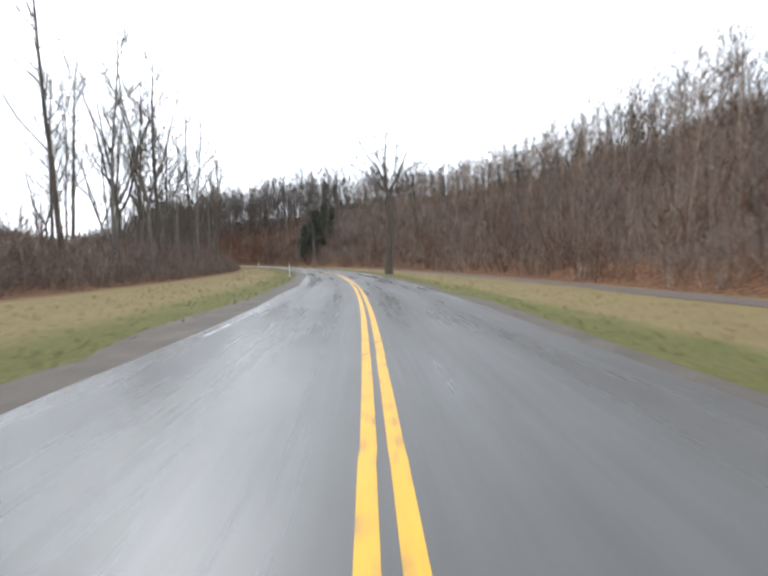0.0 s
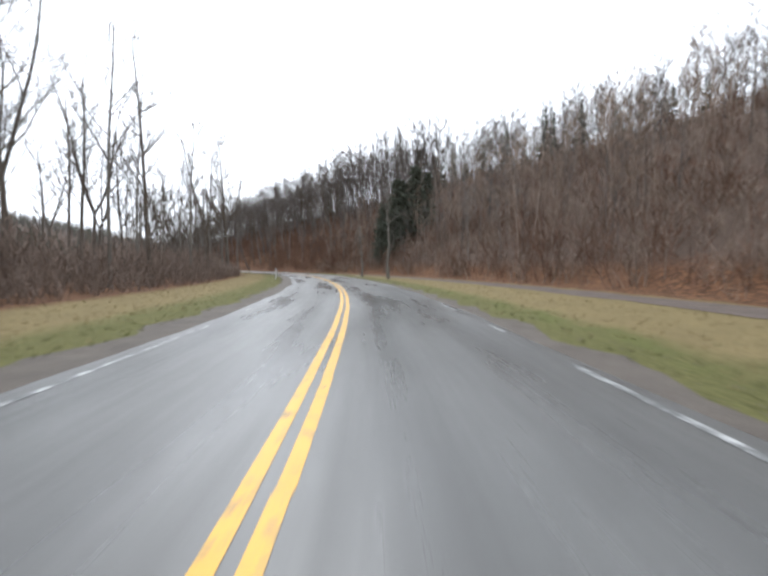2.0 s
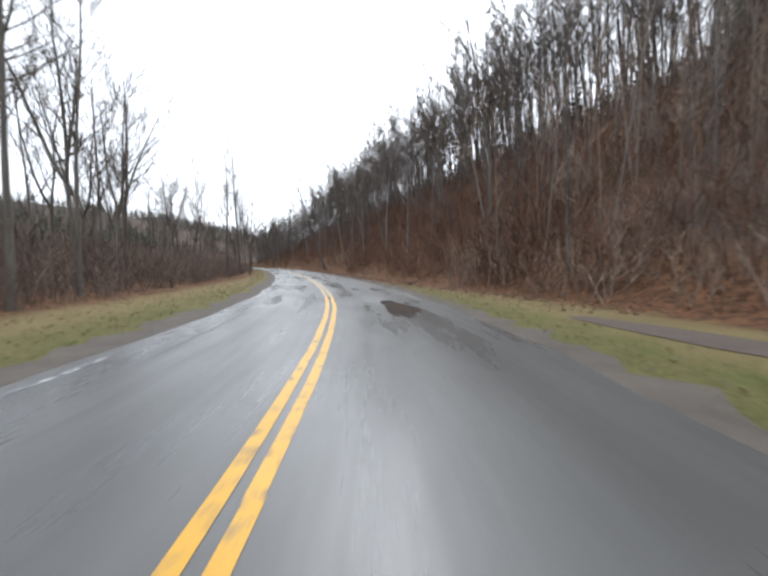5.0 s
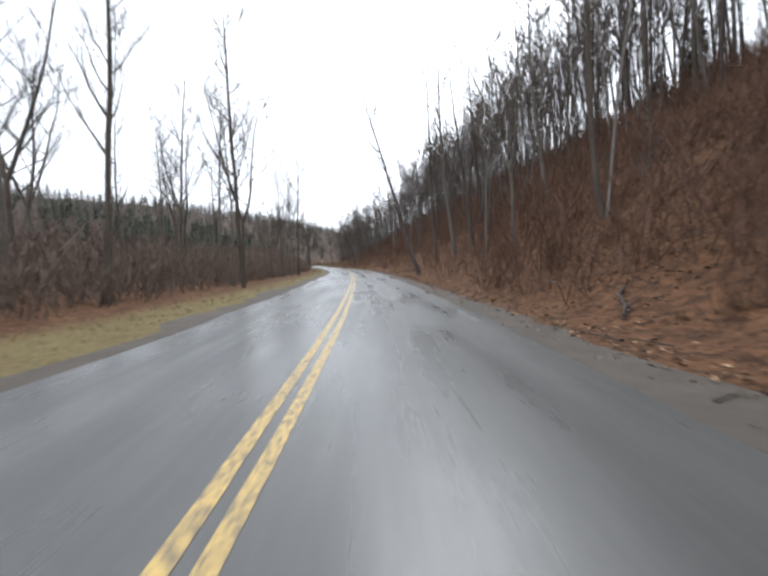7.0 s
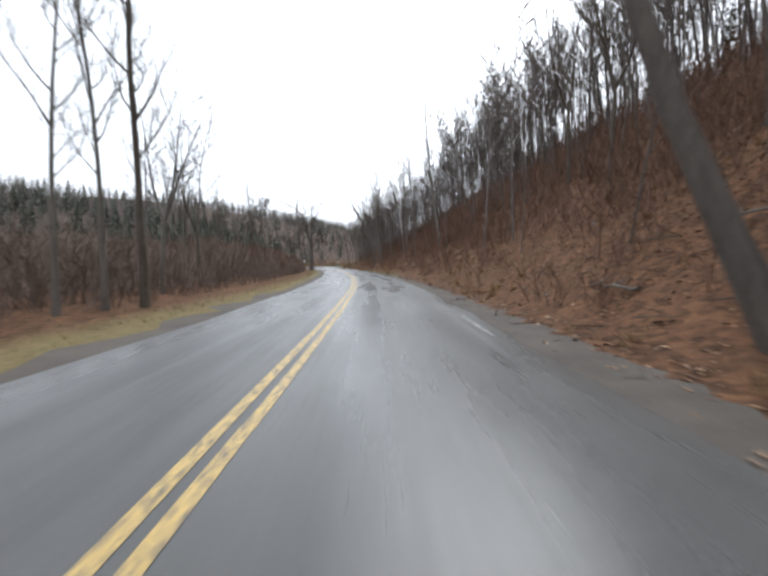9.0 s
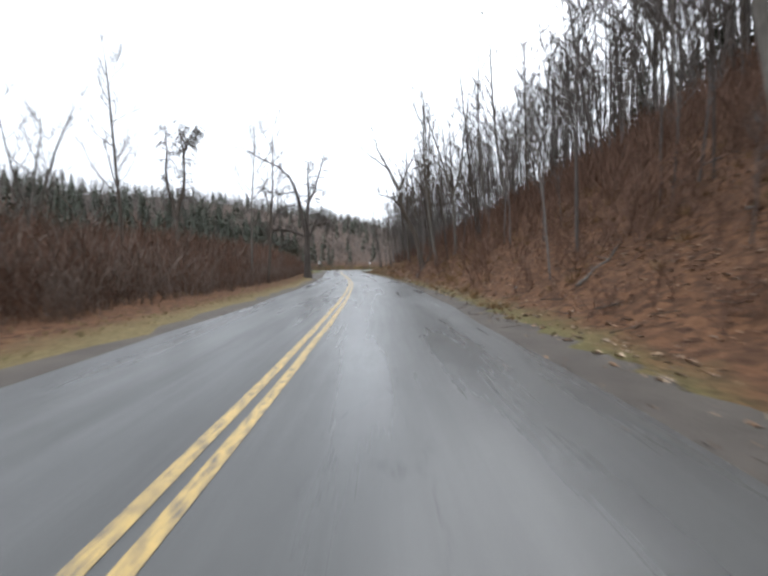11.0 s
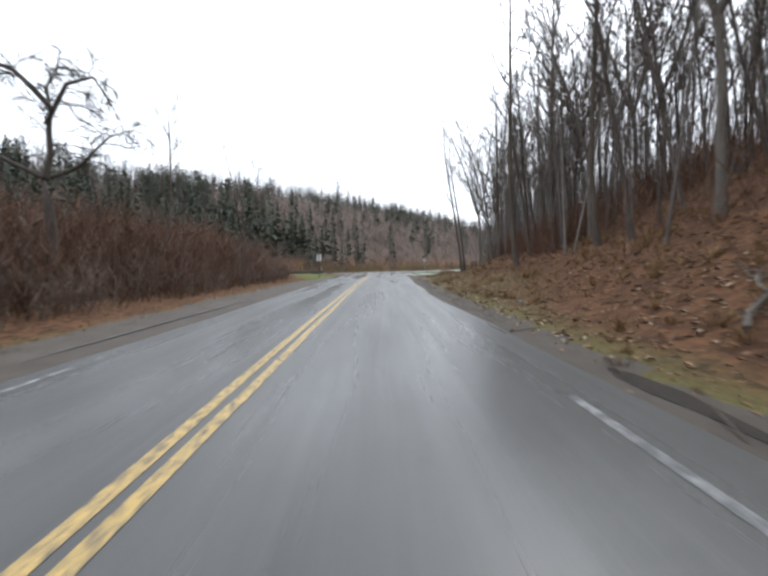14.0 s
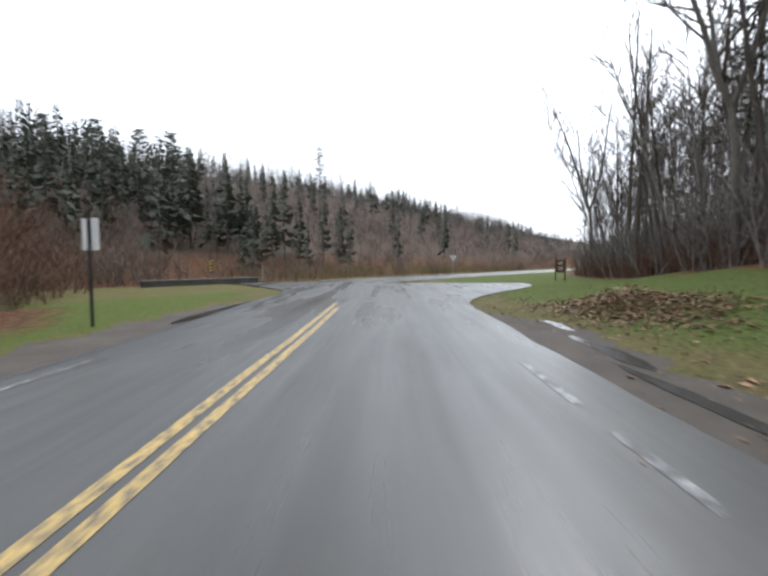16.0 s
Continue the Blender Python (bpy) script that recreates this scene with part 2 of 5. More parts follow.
def ground_material():
    """Grass near the road, tan dead grass beyond it, brown leaf litter on the wooded slopes; the painted weights say which grows where."""
    m = bpy.data.materials.new("ground_cover")
    m.use_nodes = True
    n, l = m.node_tree.nodes, m.node_tree.links
    b = n["Principled BSDF"]
    tc = n.new("ShaderNodeTexCoord")

    def noise_tex(scale, detail=6.0):
        t = n.new("ShaderNodeTexNoise")
        t.inputs["Scale"].default_value, t.inputs["Detail"].default_value, t.inputs["Roughness"].default_value = scale, detail, 0.68
        l.new(tc.outputs["Object"], t.inputs["Vector"])
        return t.outputs["Fac"]

    def ramp(fac, c0, c1, p0=0.35, p1=0.65):
        r = n.new("ShaderNodeValToRGB")
        r.color_ramp.elements[0].position, r.color_ramp.elements[1].position = p0, p1
        r.color_ramp.elements[0].color, r.color_ramp.elements[1].color = (*c0, 1), (*c1, 1)
        l.new(fac, r.inputs[0])
        return r.outputs[0]

    def blend(fac, a, c):
        mx = n.new("ShaderNodeMix")
        mx.data_type = "RGBA"
        l.new(fac, mx.inputs[0]), l.new(a, mx.inputs[6]), l.new(c, mx.inputs[7])
        return mx.outputs[2]

    def attr(name, jitter):
        a = n.new("ShaderNodeAttribute")
        a.attribute_name = name
        add, nz = n.new("ShaderNodeMath"), n.new("ShaderNodeMath")
        nz.operation = "MULTIPLY_ADD"
        l.new(noise_tex(0.9), nz.inputs[0])
        nz.inputs[1].default_value, nz.inputs[2].default_value = jitter, -jitter / 2
        add.operation, add.use_clamp = "ADD", True
        l.new(a.outputs["Fac"], add.inputs[0]), l.new(nz.outputs[0], add.inputs[1])
        sharp = n.new("ShaderNodeMapRange")
        sharp.inputs["From Min"].default_value, sharp.inputs["From Max"].default_value = 0.3, 0.7
        l.new(add.outputs[0], sharp.inputs["Value"])
        return sharp.outputs[0]

    fine, mid = noise_tex(14.0), noise_tex(0.8)
    green = blend(mid, ramp(fine, (0.058, 0.068, 0.022), (0.145, 0.150, 0.050)), ramp(fine, (0.10, 0.092, 0.036), (0.21, 0.185, 0.075)))
    tan = blend(mid, ramp(fine, (0.175, 0.138, 0.062), (0.35, 0.280, 0.130)), ramp(fine, (0.085, 0.066, 0.034), (0.225, 0.168, 0.085)))
    cells = n.new("ShaderNodeTexVoronoi")
    cells.inputs["Scale"].default_value = 6.5
    l.new(tc.outputs["Object"], cells.inputs["Vector"])
    sep = n.new("ShaderNodeSeparateColor")
    l.new(cells.outputs["Color"], sep.inputs[0])
    leaf = blend(mid, ramp(sep.outputs[0], (0.045, 0.023, 0.014), (0.28, 0.140, 0.070), 0.1, 1.0), ramp(noise_tex(9.0), (0.058, 0.033, 0.021), (0.19, 0.103, 0.059)))
    lush = ramp(fine, (0.06, 0.085, 0.018), (0.16, 0.19, 0.050))
    leaf = blend(attr("floor", 0.4), leaf, ramp(fine, (0.070, 0.051, 0.040), (0.158, 0.113, 0.087)))
    colour = blend(attr("litter", 0.5), blend(attr("lush", 0.4), blend(attr("green", 0.7), tan, green), lush), leaf)
    l.new(colour, b.inputs["Base Color"])
    b.inputs["Roughness"].default_value, b.inputs["Specular IOR Level"].default_value = 0.95, 0.15
    bp = n.new("ShaderNodeBump")
    bp.inputs["Strength"].default_value, bp.inputs["Distance"].default_value = 0.8, 0.06
    l.new(fine, bp.inputs["Height"]), l.new(bp.outputs[0], b.inputs["Normal"])
    return m


GROUND = ground_material()

# ---- the road's line, by stations along its middle ----
AXIS = [(0.12, -38), (0.11, -20), (0.11, -10), (0.1, 0), (-0.76, 14.08), (-2.4, 27.45), (-4.82, 40.08), (-7.91, 51.67), (-11.5, 62.3), (-15.67, 72.24), (-20.38, 81.66), (-25.18, 90.33), (-29.94, 98.14), (-34.94, 104.95), (-40.13, 110.87), (-45.4, 116.41), (-50.77, 121.78), (-56.55, 127.28), (-62.88, 133.1), (-69.74, 139.27), (-77.01, 145.74), (-84.6, 152.22), (-92.63, 158.55), (-101.16, 164.84), (-110.11, 171.05), (-119.5, 177.1), (-129.78, 183.13), (-142.4, 190.28), (-157.96, 199.19), (-167, 204.61), (-175.59, 209.63), (-184.27, 214.75)]

AXIS_S = [-38.0] + [-20.0 + 10 * i for i in range(len(AXIS) - 1)]


def dense_axis():
    """The line every half metre, drawn out straight at both ends: distance, x, y and heading (to the left of +y)."""
    pts, dist = np.array(AXIS), np.array(AXIS_S)
    s = np.arange(-20.0, 270.1, 0.5)
    out = np.empty((len(s), 2))
    for k in range(2):
        c, slope = pts[:, k], np.gradient(pts[:, k], dist)
        i = np.clip(np.searchsorted(dist, s, side="right") - 1, 0, len(dist) - 2)
        h = dist[i + 1] - dist[i]
        u = (s - dist[i]) / h
        out[:, k] = (2 * u**3 - 3 * u**2 + 1) * c[i] + (u**3 - 2 * u**2 + u) * h * slope[i] + (3 * u**2 - 2 * u**3) * c[i + 1] + (u**3 - u**2) * h * slope[i + 1]
    d0, d1 = out[1] - out[0], out[-1] - out[-9]
    d0, d1 = d0 / np.linalg.norm(d0), d1 / np.linalg.norm(d1)
    before, after = np.arange(-140.0, -20, 0.5), np.arange(270.5, 660, 0.5)
    xy = np.concatenate([out[0] + np.outer(before + 20, d0), out, out[-1] + np.outer(after - 270, d1)])
    s = np.concatenate([before, s, after])
    d = np.gradient(xy, axis=0)
    return s, xy, np.unwrap(np.arctan2(-d[:, 0], d[:, 1]))


LS, LXY, LPSI = dense_axis()
LSTEP = np.hypot(*np.gradient(LXY, axis=0).T) / 0.5
LLEN = np.concatenate([[0], np.cumsum(np.hypot(*np.diff(LXY, axis=0).T))])


def at(s, o):
    """The world x, y at s metres along the road and o metres to the right of its middle; arrays too."""
    x, y, p = np.interp(s, LS, LXY[:, 0]), np.interp(s, LS, LXY[:, 1]), np.interp(s, LS, LPSI)
    return x + o * np.cos(p), y + o * np.sin(p)


def along(x, y):
    """The inverse: s and o of places."""
    x, y = np.ravel(x).astype(float), np.ravel(y).astype(float)
    s, o = np.empty(len(x)), np.empty(len(x))
    for i in range(0, len(x), 4000):
        dx, dy = x[i : i + 4000, None] - LXY[None, ::2, 0], y[i : i + 4000, None] - LXY[None, ::2, 1]
        j = 2 * np.argmin(dx * dx + dy * dy, 1)
        dx, dy = x[i : i + 4000] - LXY[j, 0], y[i : i + 4000] - LXY[j, 1]
        s[i : i + 4000] = LS[j] + (dy * np.cos(LPSI[j]) - dx * np.sin(LPSI[j])) / LSTEP[j]
        side = dx * np.cos(LPSI[j]) + dy * np.sin(LPSI[j])
        o[i : i + 4000] = np.sign(side) * np.hypot(dx, dy) * np.where(np.abs(side) < 0.3 * np.hypot(dx, dy), np.abs(side) / (np.hypot(dx, dy) + 1e-6) / 0.3, 1)
    return s, o


# The road that ours meets, by a point of its middle and its heading.
CROSS_XY = np.array(at(274.2, -4.4))
CROSS_PSI = float(np.interp(266, LS, LPSI)) - radians(36)
CROSS_DIR = np.array([-math.sin(CROSS_PSI), math.cos(CROSS_PSI)])


def cross_at(u, w):
    """Along the crossing road (u, away from its point) and to its right (w)."""
    return CROSS_XY[0] + u * CROSS_DIR[0] + w * CROSS_DIR[1], CROSS_XY[1] + u * CROSS_DIR[1] - w * CROSS_DIR[0]


def cross_along(x, y):
    dx, dy = x - CROSS_XY[0], y - CROSS_XY[1]
    return dx * CROSS_DIR[0] + dy * CROSS_DIR[1], dx * CROSS_DIR[1] - dy * CROSS_DIR[0]


def smooth(a, b, v):
    u = np.clip((v - a) / (np.asarray(b) - a), 0, 1)
    return u * u * (3 - 2 * u)


def waves(x, y, size):
    return (np.sin(x / size * 1.7 + 1.3) * np.cos(y / size * 1.3 + 0.4) + 0.6 * np.sin((x + y) / size * 2.9 + 2.0) + 0.4 * np.cos((x - 1.4 * y) / size * 4.3)) / 2


FOOT_S, FOOT_O = [-60, 15, 54, 80, 97, 114, 140, 222, 236, 250, 257, 264, 268, 272, 276, 290, 310], [15.0, 14.0, 12.6, 10.4, 7.8, 5.6, 4.6, 4.4, 4.6, 4.7, 4.9, 6.2, 7.6, 10.2, 12.4, 18.0, 27.0]
LAWN_S, LAWN_O = [254, 255.5, 257.5, 260, 266, 272, 280, 290, 310], [4.6, 6.8, 11.0, 12.0, 13.0, 14.6, 16.6, 19.8, 28.0]
SLOPE_S, SLOPE_V = [-60, 60, 85, 112, 130, 196, 216, 232, 240, 250, 257, 266, 276, 290], [0.70, 0.72, 0.74, 0.76, 0.76, 0.76, 0.68, 0.58, 0.50, 0.42, 0.24, 0.16, 0.12, 0.10]


def height(x, y):
    """The lie of the land."""
    shape = np.shape(x)
    x, y = np.ravel(x).astype(float), np.ravel(y).astype(float)
    s, o = along(x, y)
    foot, slope = np.interp(s, FOOT_S, FOOT_O), np.interp(s, SLOPE_S, SLOPE_V)
    d = np.maximum(o - foot, 0)
    d = np.where(d < 2, d * d / 4, d - 1)
    crest = np.interp(s, [-60, 40, 80, 110, 150, 215, 235], [14.5, 15.5, 17.3, 18.6, 17.2, 17.2, 20.0]) + 1.6 * waves(x, y, 34)
    up = slope * d / crest
    z = crest * up / (1 + up**8) ** 0.125 + 0.25 * waves(x, y, 5) * smooth(1, 8, d)
    left = np.maximum(-o, 0)
    z -= 1.3 * smooth(7, 14, left) * (1 - smooth(259, 279, s))
    z += 0.15 * waves(x, y, 4) * smooth(5.5, 9, left)
    far = np.maximum(left - np.interp(s, [0, 120, 200, 264], [130, 130, 80, 48]), 0)
    z += 55 * (1 - np.exp(-0.36 * far / 55))
    u, w = cross_along(x, y)
    beyond = np.maximum(-w - 9, 0) * smooth(-150, -50, u)
    z = np.maximum(z, 52 * (1 + 0.2 * smooth(20, 90, u)) * (1 - np.exp(-0.36 * beyond / 52)) + 0.4 * waves(x, y, 9) * smooth(0, 10, beyond))
    z = z + 0.35 * np.exp(-(((s - 266) / 4.5) ** 2) - ((o + 8.0) / 2.6) ** 2)
    flat = 1 - smooth(3.4, 6.5, np.abs(w)) * 1.0
    z = z * (1 - flat * smooth(232, 252, s))
    gone = smooth(278, 286, s)
    reach = 3.3 + np.where(o > 0, np.interp(s, [105, 118, 225, 245, 258], [0.0, 0.7, 0.8, 1.2, 1.6]) * (1 - smooth(258, 262, s)) + 7.0 * smooth(260, 276, s) ** 1.5, 5.0 * smooth(268, 278, s) + 0.7 * smooth(233, 241, s) * (1 - smooth(250, 256, s)))
    z = np.where(np.abs(o) < reach, -0.06 * (1 - gone) + z * gone, z - 0.06 + 0.06 * smooth(reach, reach + 1.0, np.abs(o)))
    z = np.where((np.abs(w) < 3.1) & (s > 240) & (u > -1), -0.06, z)
    return z.reshape(shape)


# ---- building blocks ----
class Soup:
    """Vertices and faces gathered for one mesh."""

    def __init__(self):
        self.v, self.f = [], []

    def add(self, verts, faces):
        base = len(self.v)
        self.v.extend(verts)
        self.f.extend([tuple(base + i for i in f) for f in faces])

    def tube(self, pts, radii, n, rng, tip=True):
        """A tapered tube along points."""
        rings, base = [], len(self.v)
        pts = [Vector(p) for p in pts]
        for i, p in enumerate(pts):
            d = (pts[min(i + 1, len(pts) - 1)] - pts[max(i - 1, 0)]).normalized()
            side = d.cross(Vector((0.31, 0.87, 0.38)))
            side = side.normalized() if side.length > 1e-4 else Vector((1, 0, 0))
            up = d.cross(side)
            if i == len(pts) - 1 and tip:
                self.v.append(tuple(p))
                rings.append([len(self.v) - 1])
                break
            ring = []
            for k in range(n):
                a = 2 * math.pi * k / n
                q = p + (side * math.cos(a) + up * math.sin(a)) * radii[i]
                self.v.append(tuple(q))
                ring.append(len(self.v) - 1)
            rings.append(ring)
        for a, b in zip(rings, rings[1:]):
            for k in range(n):
                k2 = (k + 1) % n
                if len(b) == 1:
                    self.f.append((a[k], a[k2], b[0]))
                else:
                    self.f.append((a[k], a[k2], b[k2], b[k]))

    def sliver(self, p, q, w, rng):
        """A twig as one thin triangle."""
        p, q = Vector(p), Vector(q)
        side = (q - p).cross(Vector((rng.uniform(-1, 1), rng.uniform(-1, 1), rng.uniform(-1, 1))))
        side = side.normalized() * w if side.length > 1e-6 else Vector((w, 0, 0))
        self.add([tuple(p - side), tuple(p + side), tuple(q)], [(0, 1, 2)])

    def blade(self, p, q, w0, w1, rng):
        """A thin stem piece that narrows from w0 to w1."""
        p, q = Vector(p), Vector(q)
        side = (q - p).cross(Vector((rng.uniform(-1, 1), rng.uniform(-1, 1), rng.uniform(-1, 1))))
        side = side.normalized() if side.length > 1e-6 else Vector((1, 0, 0))
        self.add([tuple(p - side * w0), tuple(p + side * w0), tuple(q + side * w1), tuple(q - side * w1)], [(0, 1, 2, 3)])

    def mesh(self, name, mat, smooth_faces=False):
        me = bpy.data.meshes.new(name)
        me.from_pydata(self.v, [], self.f)
        me.materials.append(mat)
        if smooth_faces:
            me.polygons.foreach_set("use_smooth", [True] * len(me.polygons))
        me.update()
        return me


def part(name, data, mat, parent, label=""):
    """A mesh (from a bmesh or a Soup) as one object under a thing or a part."""
    if isinstance(data, Soup):
        me = data.mesh(name, mat)
    elif isinstance(data, bpy.types.Mesh):
        me = data
    else:
        me = bpy.data.meshes.new(name)
        data.to_mesh(me)
        data.free()
        me.materials.append(mat)
    ob = new(name, me)
    ob.parent = parent
    if label:
        ob["label"] = label
    return ob


def box_bm(size, at_=(0, 0, 0), bevel=0.0, turn=0.0):
    bm = bmesh.new()
    bmesh.ops.create_cube(bm, size=1.0, matrix=Matrix.Translation(at_) @ Matrix.Rotation(turn, 4, "Z") @ Matrix.Diagonal((*size, 1)))
    if bevel:
        bmesh.ops.bevel(bm, geom=bm.edges[:], offset=bevel, segments=2, affect="EDGES")
    return bm


def array_mesh(name, verts, faces, mat):
    """A mesh from numpy arrays of vertices and equal-sized faces."""
    me = bpy.data.meshes.new(name)
    k = faces.shape[1]
    me.vertices.add(len(verts)), me.loops.add(faces.size), me.polygons.add(len(faces))
    me.vertices.foreach_set("co", np.ascontiguousarray(verts, dtype=np.float32).ravel())
    me.loops.foreach_set("vertex_index", np.ascontiguousarray(faces, dtype=np.int32).ravel())
    me.polygons.foreach_set("loop_start", np.arange(0, faces.size, k, dtype=np.int32))
    me.update(calc_edges=True)
    me.materials.append(mat)
    return me


def scatter(templates, which, places, turns, scales, leans=None):
    """Copies of triangle templates (verts, faces) laid out in one array mesh."""
    vs, fs, base = [], [], 0
    for k, (tv, tf) in enumerate(templates):
        idx = np.nonzero(which == k)[0]
        if not len(idx):
            continue
        c, s = np.cos(turns[idx])[:, None], np.sin(turns[idx])[:, None]
        sc = scales[idx][:, None]
        x, y, z = tv[None, :, 0] * sc, tv[None, :, 1] * sc, tv[None, :, 2] * sc
        px = x * c - y * s
        py = x * s + y * c
        if leans is not None:
            px = px + z * leans[idx, 0][:, None]
            py = py + z * leans[idx, 1][:, None]
        v = np.stack([px + places[idx, 0][:, None], py + places[idx, 1][:, None], z + places[idx, 2][:, None]], -1)
        vs.append(v.reshape(-1, 3))
        fs.append((tf[None] + (base + np.arange(len(idx)) * len(tv))[:, None, None]).reshape(-1, tf.shape[1]))
        base += len(idx) * len(tv)
    return np.concatenate(vs), np.concatenate(fs)


def triangles(soup):
    """A Soup as arrays of vertices and triangles."""
    tri = []
    for f in soup.f:
        for i in range(1, len(f) - 1):
            tri.append((f[0], f[i], f[i + 1]))
    return np.array(soup.v, float), np.array(tri, int)


# ---- the ground, one sheet to the horizon ----
def axis_steps(lo, hi, step, reach):
    inner = list(np.arange(lo, hi + 0.01, step))
    out, g = [], step
    while hi + sum(out) < reach:
        g *= 1.35
        out.append(g)
    hi_side = list(hi + np.cumsum(out))
    lo_side = list(lo - np.cumsum(out))[::-1]
    return np.array(lo_side + inner + hi_side)


def build_ground():
    gx, gy = axis_steps(-250, 110, 1.0, 2600), axis_steps(-40, 330, 1.0, 2600)
    x, y = np.meshgrid(gx, gy)
    z = height(x, y)
    n, m = x.shape
    idx = np.arange(n * m).reshape(n, m)
    faces = np.stack([idx[:-1, :-1], idx[:-1, 1:], idx[1:, 1:], idx[1:, :-1]], -1).reshape(-1, 4)
    me = array_mesh("ground", np.stack([x, y, z], -1).reshape(-1, 3), faces, GROUND)
    me.polygons.foreach_set("use_smooth", np.ones(len(me.polygons), dtype=bool))
    s, o = along(x, y)
    u, w = cross_along(x.ravel(), y.ravel())
    foot = np.interp(s, FOOT_S, FOOT_O)
    side = np.where(s > 255, np.interp(s, LAWN_S, LAWN_O), foot)
    litter = np.where(o > 0, smooth(-1.5, 1.0, o - side + np.interp(s, [100, 125, 186, 200, 236, 252], [0, 0.9, 0.9, -0.7, -0.7, 0])), smooth(-2.5, 1.5, -o - np.interp(s, [0, 60, 95, 134, 184, 229, 252, 259, 263, 270], [12, 9.5, 8.2, 5.6, 5.0, 4.6, 5.0, 6.0, 9, 16])))
    litter = np.maximum(litter, smooth(10, 16, -w) * smooth(200, 240, s))
    litter = np.maximum(litter, smooth(4.4, 5.4, o) * (1 - smooth(253, 257, s)) * smooth(232, 244, s))
    litter = np.maximum(litter, smooth(-2.5, -5.0, w) * (s > 200))
    litter *= 1 - 0.46 * smooth(236, 244, s) * (1 - smooth(256, 258, s)) * (1 - smooth(7, 9.5, o)) * (o > 0)
    litter *= 1 - smooth(5, 3.5, np.abs(w)) * smooth(235, 250, s)
    right = 1 - 0.95 * smooth(4.9, 6.3, o - 0.8 * smooth(100, 125, s)) * (1 - smooth(234, 244, s))
    leftg = 1 - 0.95 * smooth(4.6, 6.8, -o) * (1 - smooth(244, 255, s))
    green = np.where(o > 0, right, leftg) * np.interp(s, [0, 70, 120, 200, 235, 246], [0.8, 0.9, 0.4, 0.5, 0.5, 0.6]) * np.where(o > 0, 1, 1 - 0.55 * smooth(110, 140, s) * (1 - smooth(236, 248, s)))
    lush = smooth(248, 256, s) * np.where(o > 0, smooth(5.2, 6.8, o) * smooth(253.5, 256.5, s), smooth(3.6, 4.6, -o)) + 0.4 * smooth(3.8, 4.6, o) * (1 - smooth(5.0, 6.5, o)) * (1 - smooth(95, 110, s))
    lush *= smooth(1.5, 4.5, w)
    floor = np.maximum(smooth(9, 20, -w), smooth(14, 30, -o)) + (o > 0) * (1 - smooth(92, 116, s)) * smooth(1, 5, o - foot)
    for name, val in (("floor", np.clip(floor, 0, 1)), ("litter", litter), ("green", green), ("lush", lush)):
        a = me.attributes.new(name, "FLOAT", "POINT")
        a.data.foreach_set("value", np.clip(val, 0, 1).astype(np.float32))
    ob = tagged(new("ground", me), "rolling ground with roadside grass and brown leaf litter", "ground", kind="structure")
    return ob


build_ground()


def strip(name, ss, left, right, z, mat, at_fn=at, across=5, label="", parent=None):
    """A strip along the road between two offsets, slightly cambered."""
    left, right = np.broadcast_to(left, ss.shape), np.broadcast_to(right, ss.shape)
    t = np.linspace(0, 1, across)
    o = left[:, None] * (1 - t) + right[:, None] * t
    x, y = at_fn(np.repeat(ss[:, None], across, 1), o)
    zz = np.full(x.shape, z) + 0.0 * o
    n, m = x.shape
    idx = np.arange(n * m).reshape(n, m)
    faces = np.stack([idx[:-1, :-1], idx[:-1, 1:], idx[1:, 1:], idx[1:, :-1]], -1).reshape(-1, 4)
    me = array_mesh(name, np.stack([x, y, zz], -1).reshape(-1, 3), faces, mat)
    for key, val in (("across", o), ("along", np.repeat(ss[:, None], across, 1))):
        me.attributes.new(key, "FLOAT", "POINT").data.foreach_set("value", np.ascontiguousarray(val, dtype=np.float32).ravel())
    ob = new(name, me)
    ob.parent = parent
    return ob


RS = np.arange(-60, 277.1, 1.0)
rngr = np.random.default_rng(5)
edge_l = -np.interp(RS, [-60, 90, 115, 222, 232, 250, 262, 277], [3.05, 3.0, 2.75, 2.75, 2.5, 2.6, 2.8, 3.15]) - 0.10 * np.sin(RS * 0.7) * rngr.random(len(RS)) - 5 * smooth(268, 278, RS)
edge_r = np.interp(RS, [-60, 100, 200, 216, 234, 244, 256], [3.35, 3.35, 3.35, 3.6, 3.9, 3.5, 3.9]) + 0.10 * np.sin(RS * 0.9) * rngr.random(len(RS)) + 6.4 * smooth(260, 276, RS) ** 1.5
road = tagged(strip("road", RS, edge_l, edge_r, 0.0, ASPHALT, across=9), "wet grey two-lane asphalt road with worn markings", "road", kind="structure")
US = np.arange(0, 160.1, 2.0)
tagged(strip("cross_road", US, -2.8, 2.8, -0.012, ASPHALT, at_fn=cross_at), "wet asphalt road crossing at the junction", "road", kind="structure")
SS = np.arange(-60, 264, 1.0)
jag = np.random.default_rng(8).normal(0, 0.22, len(SS))
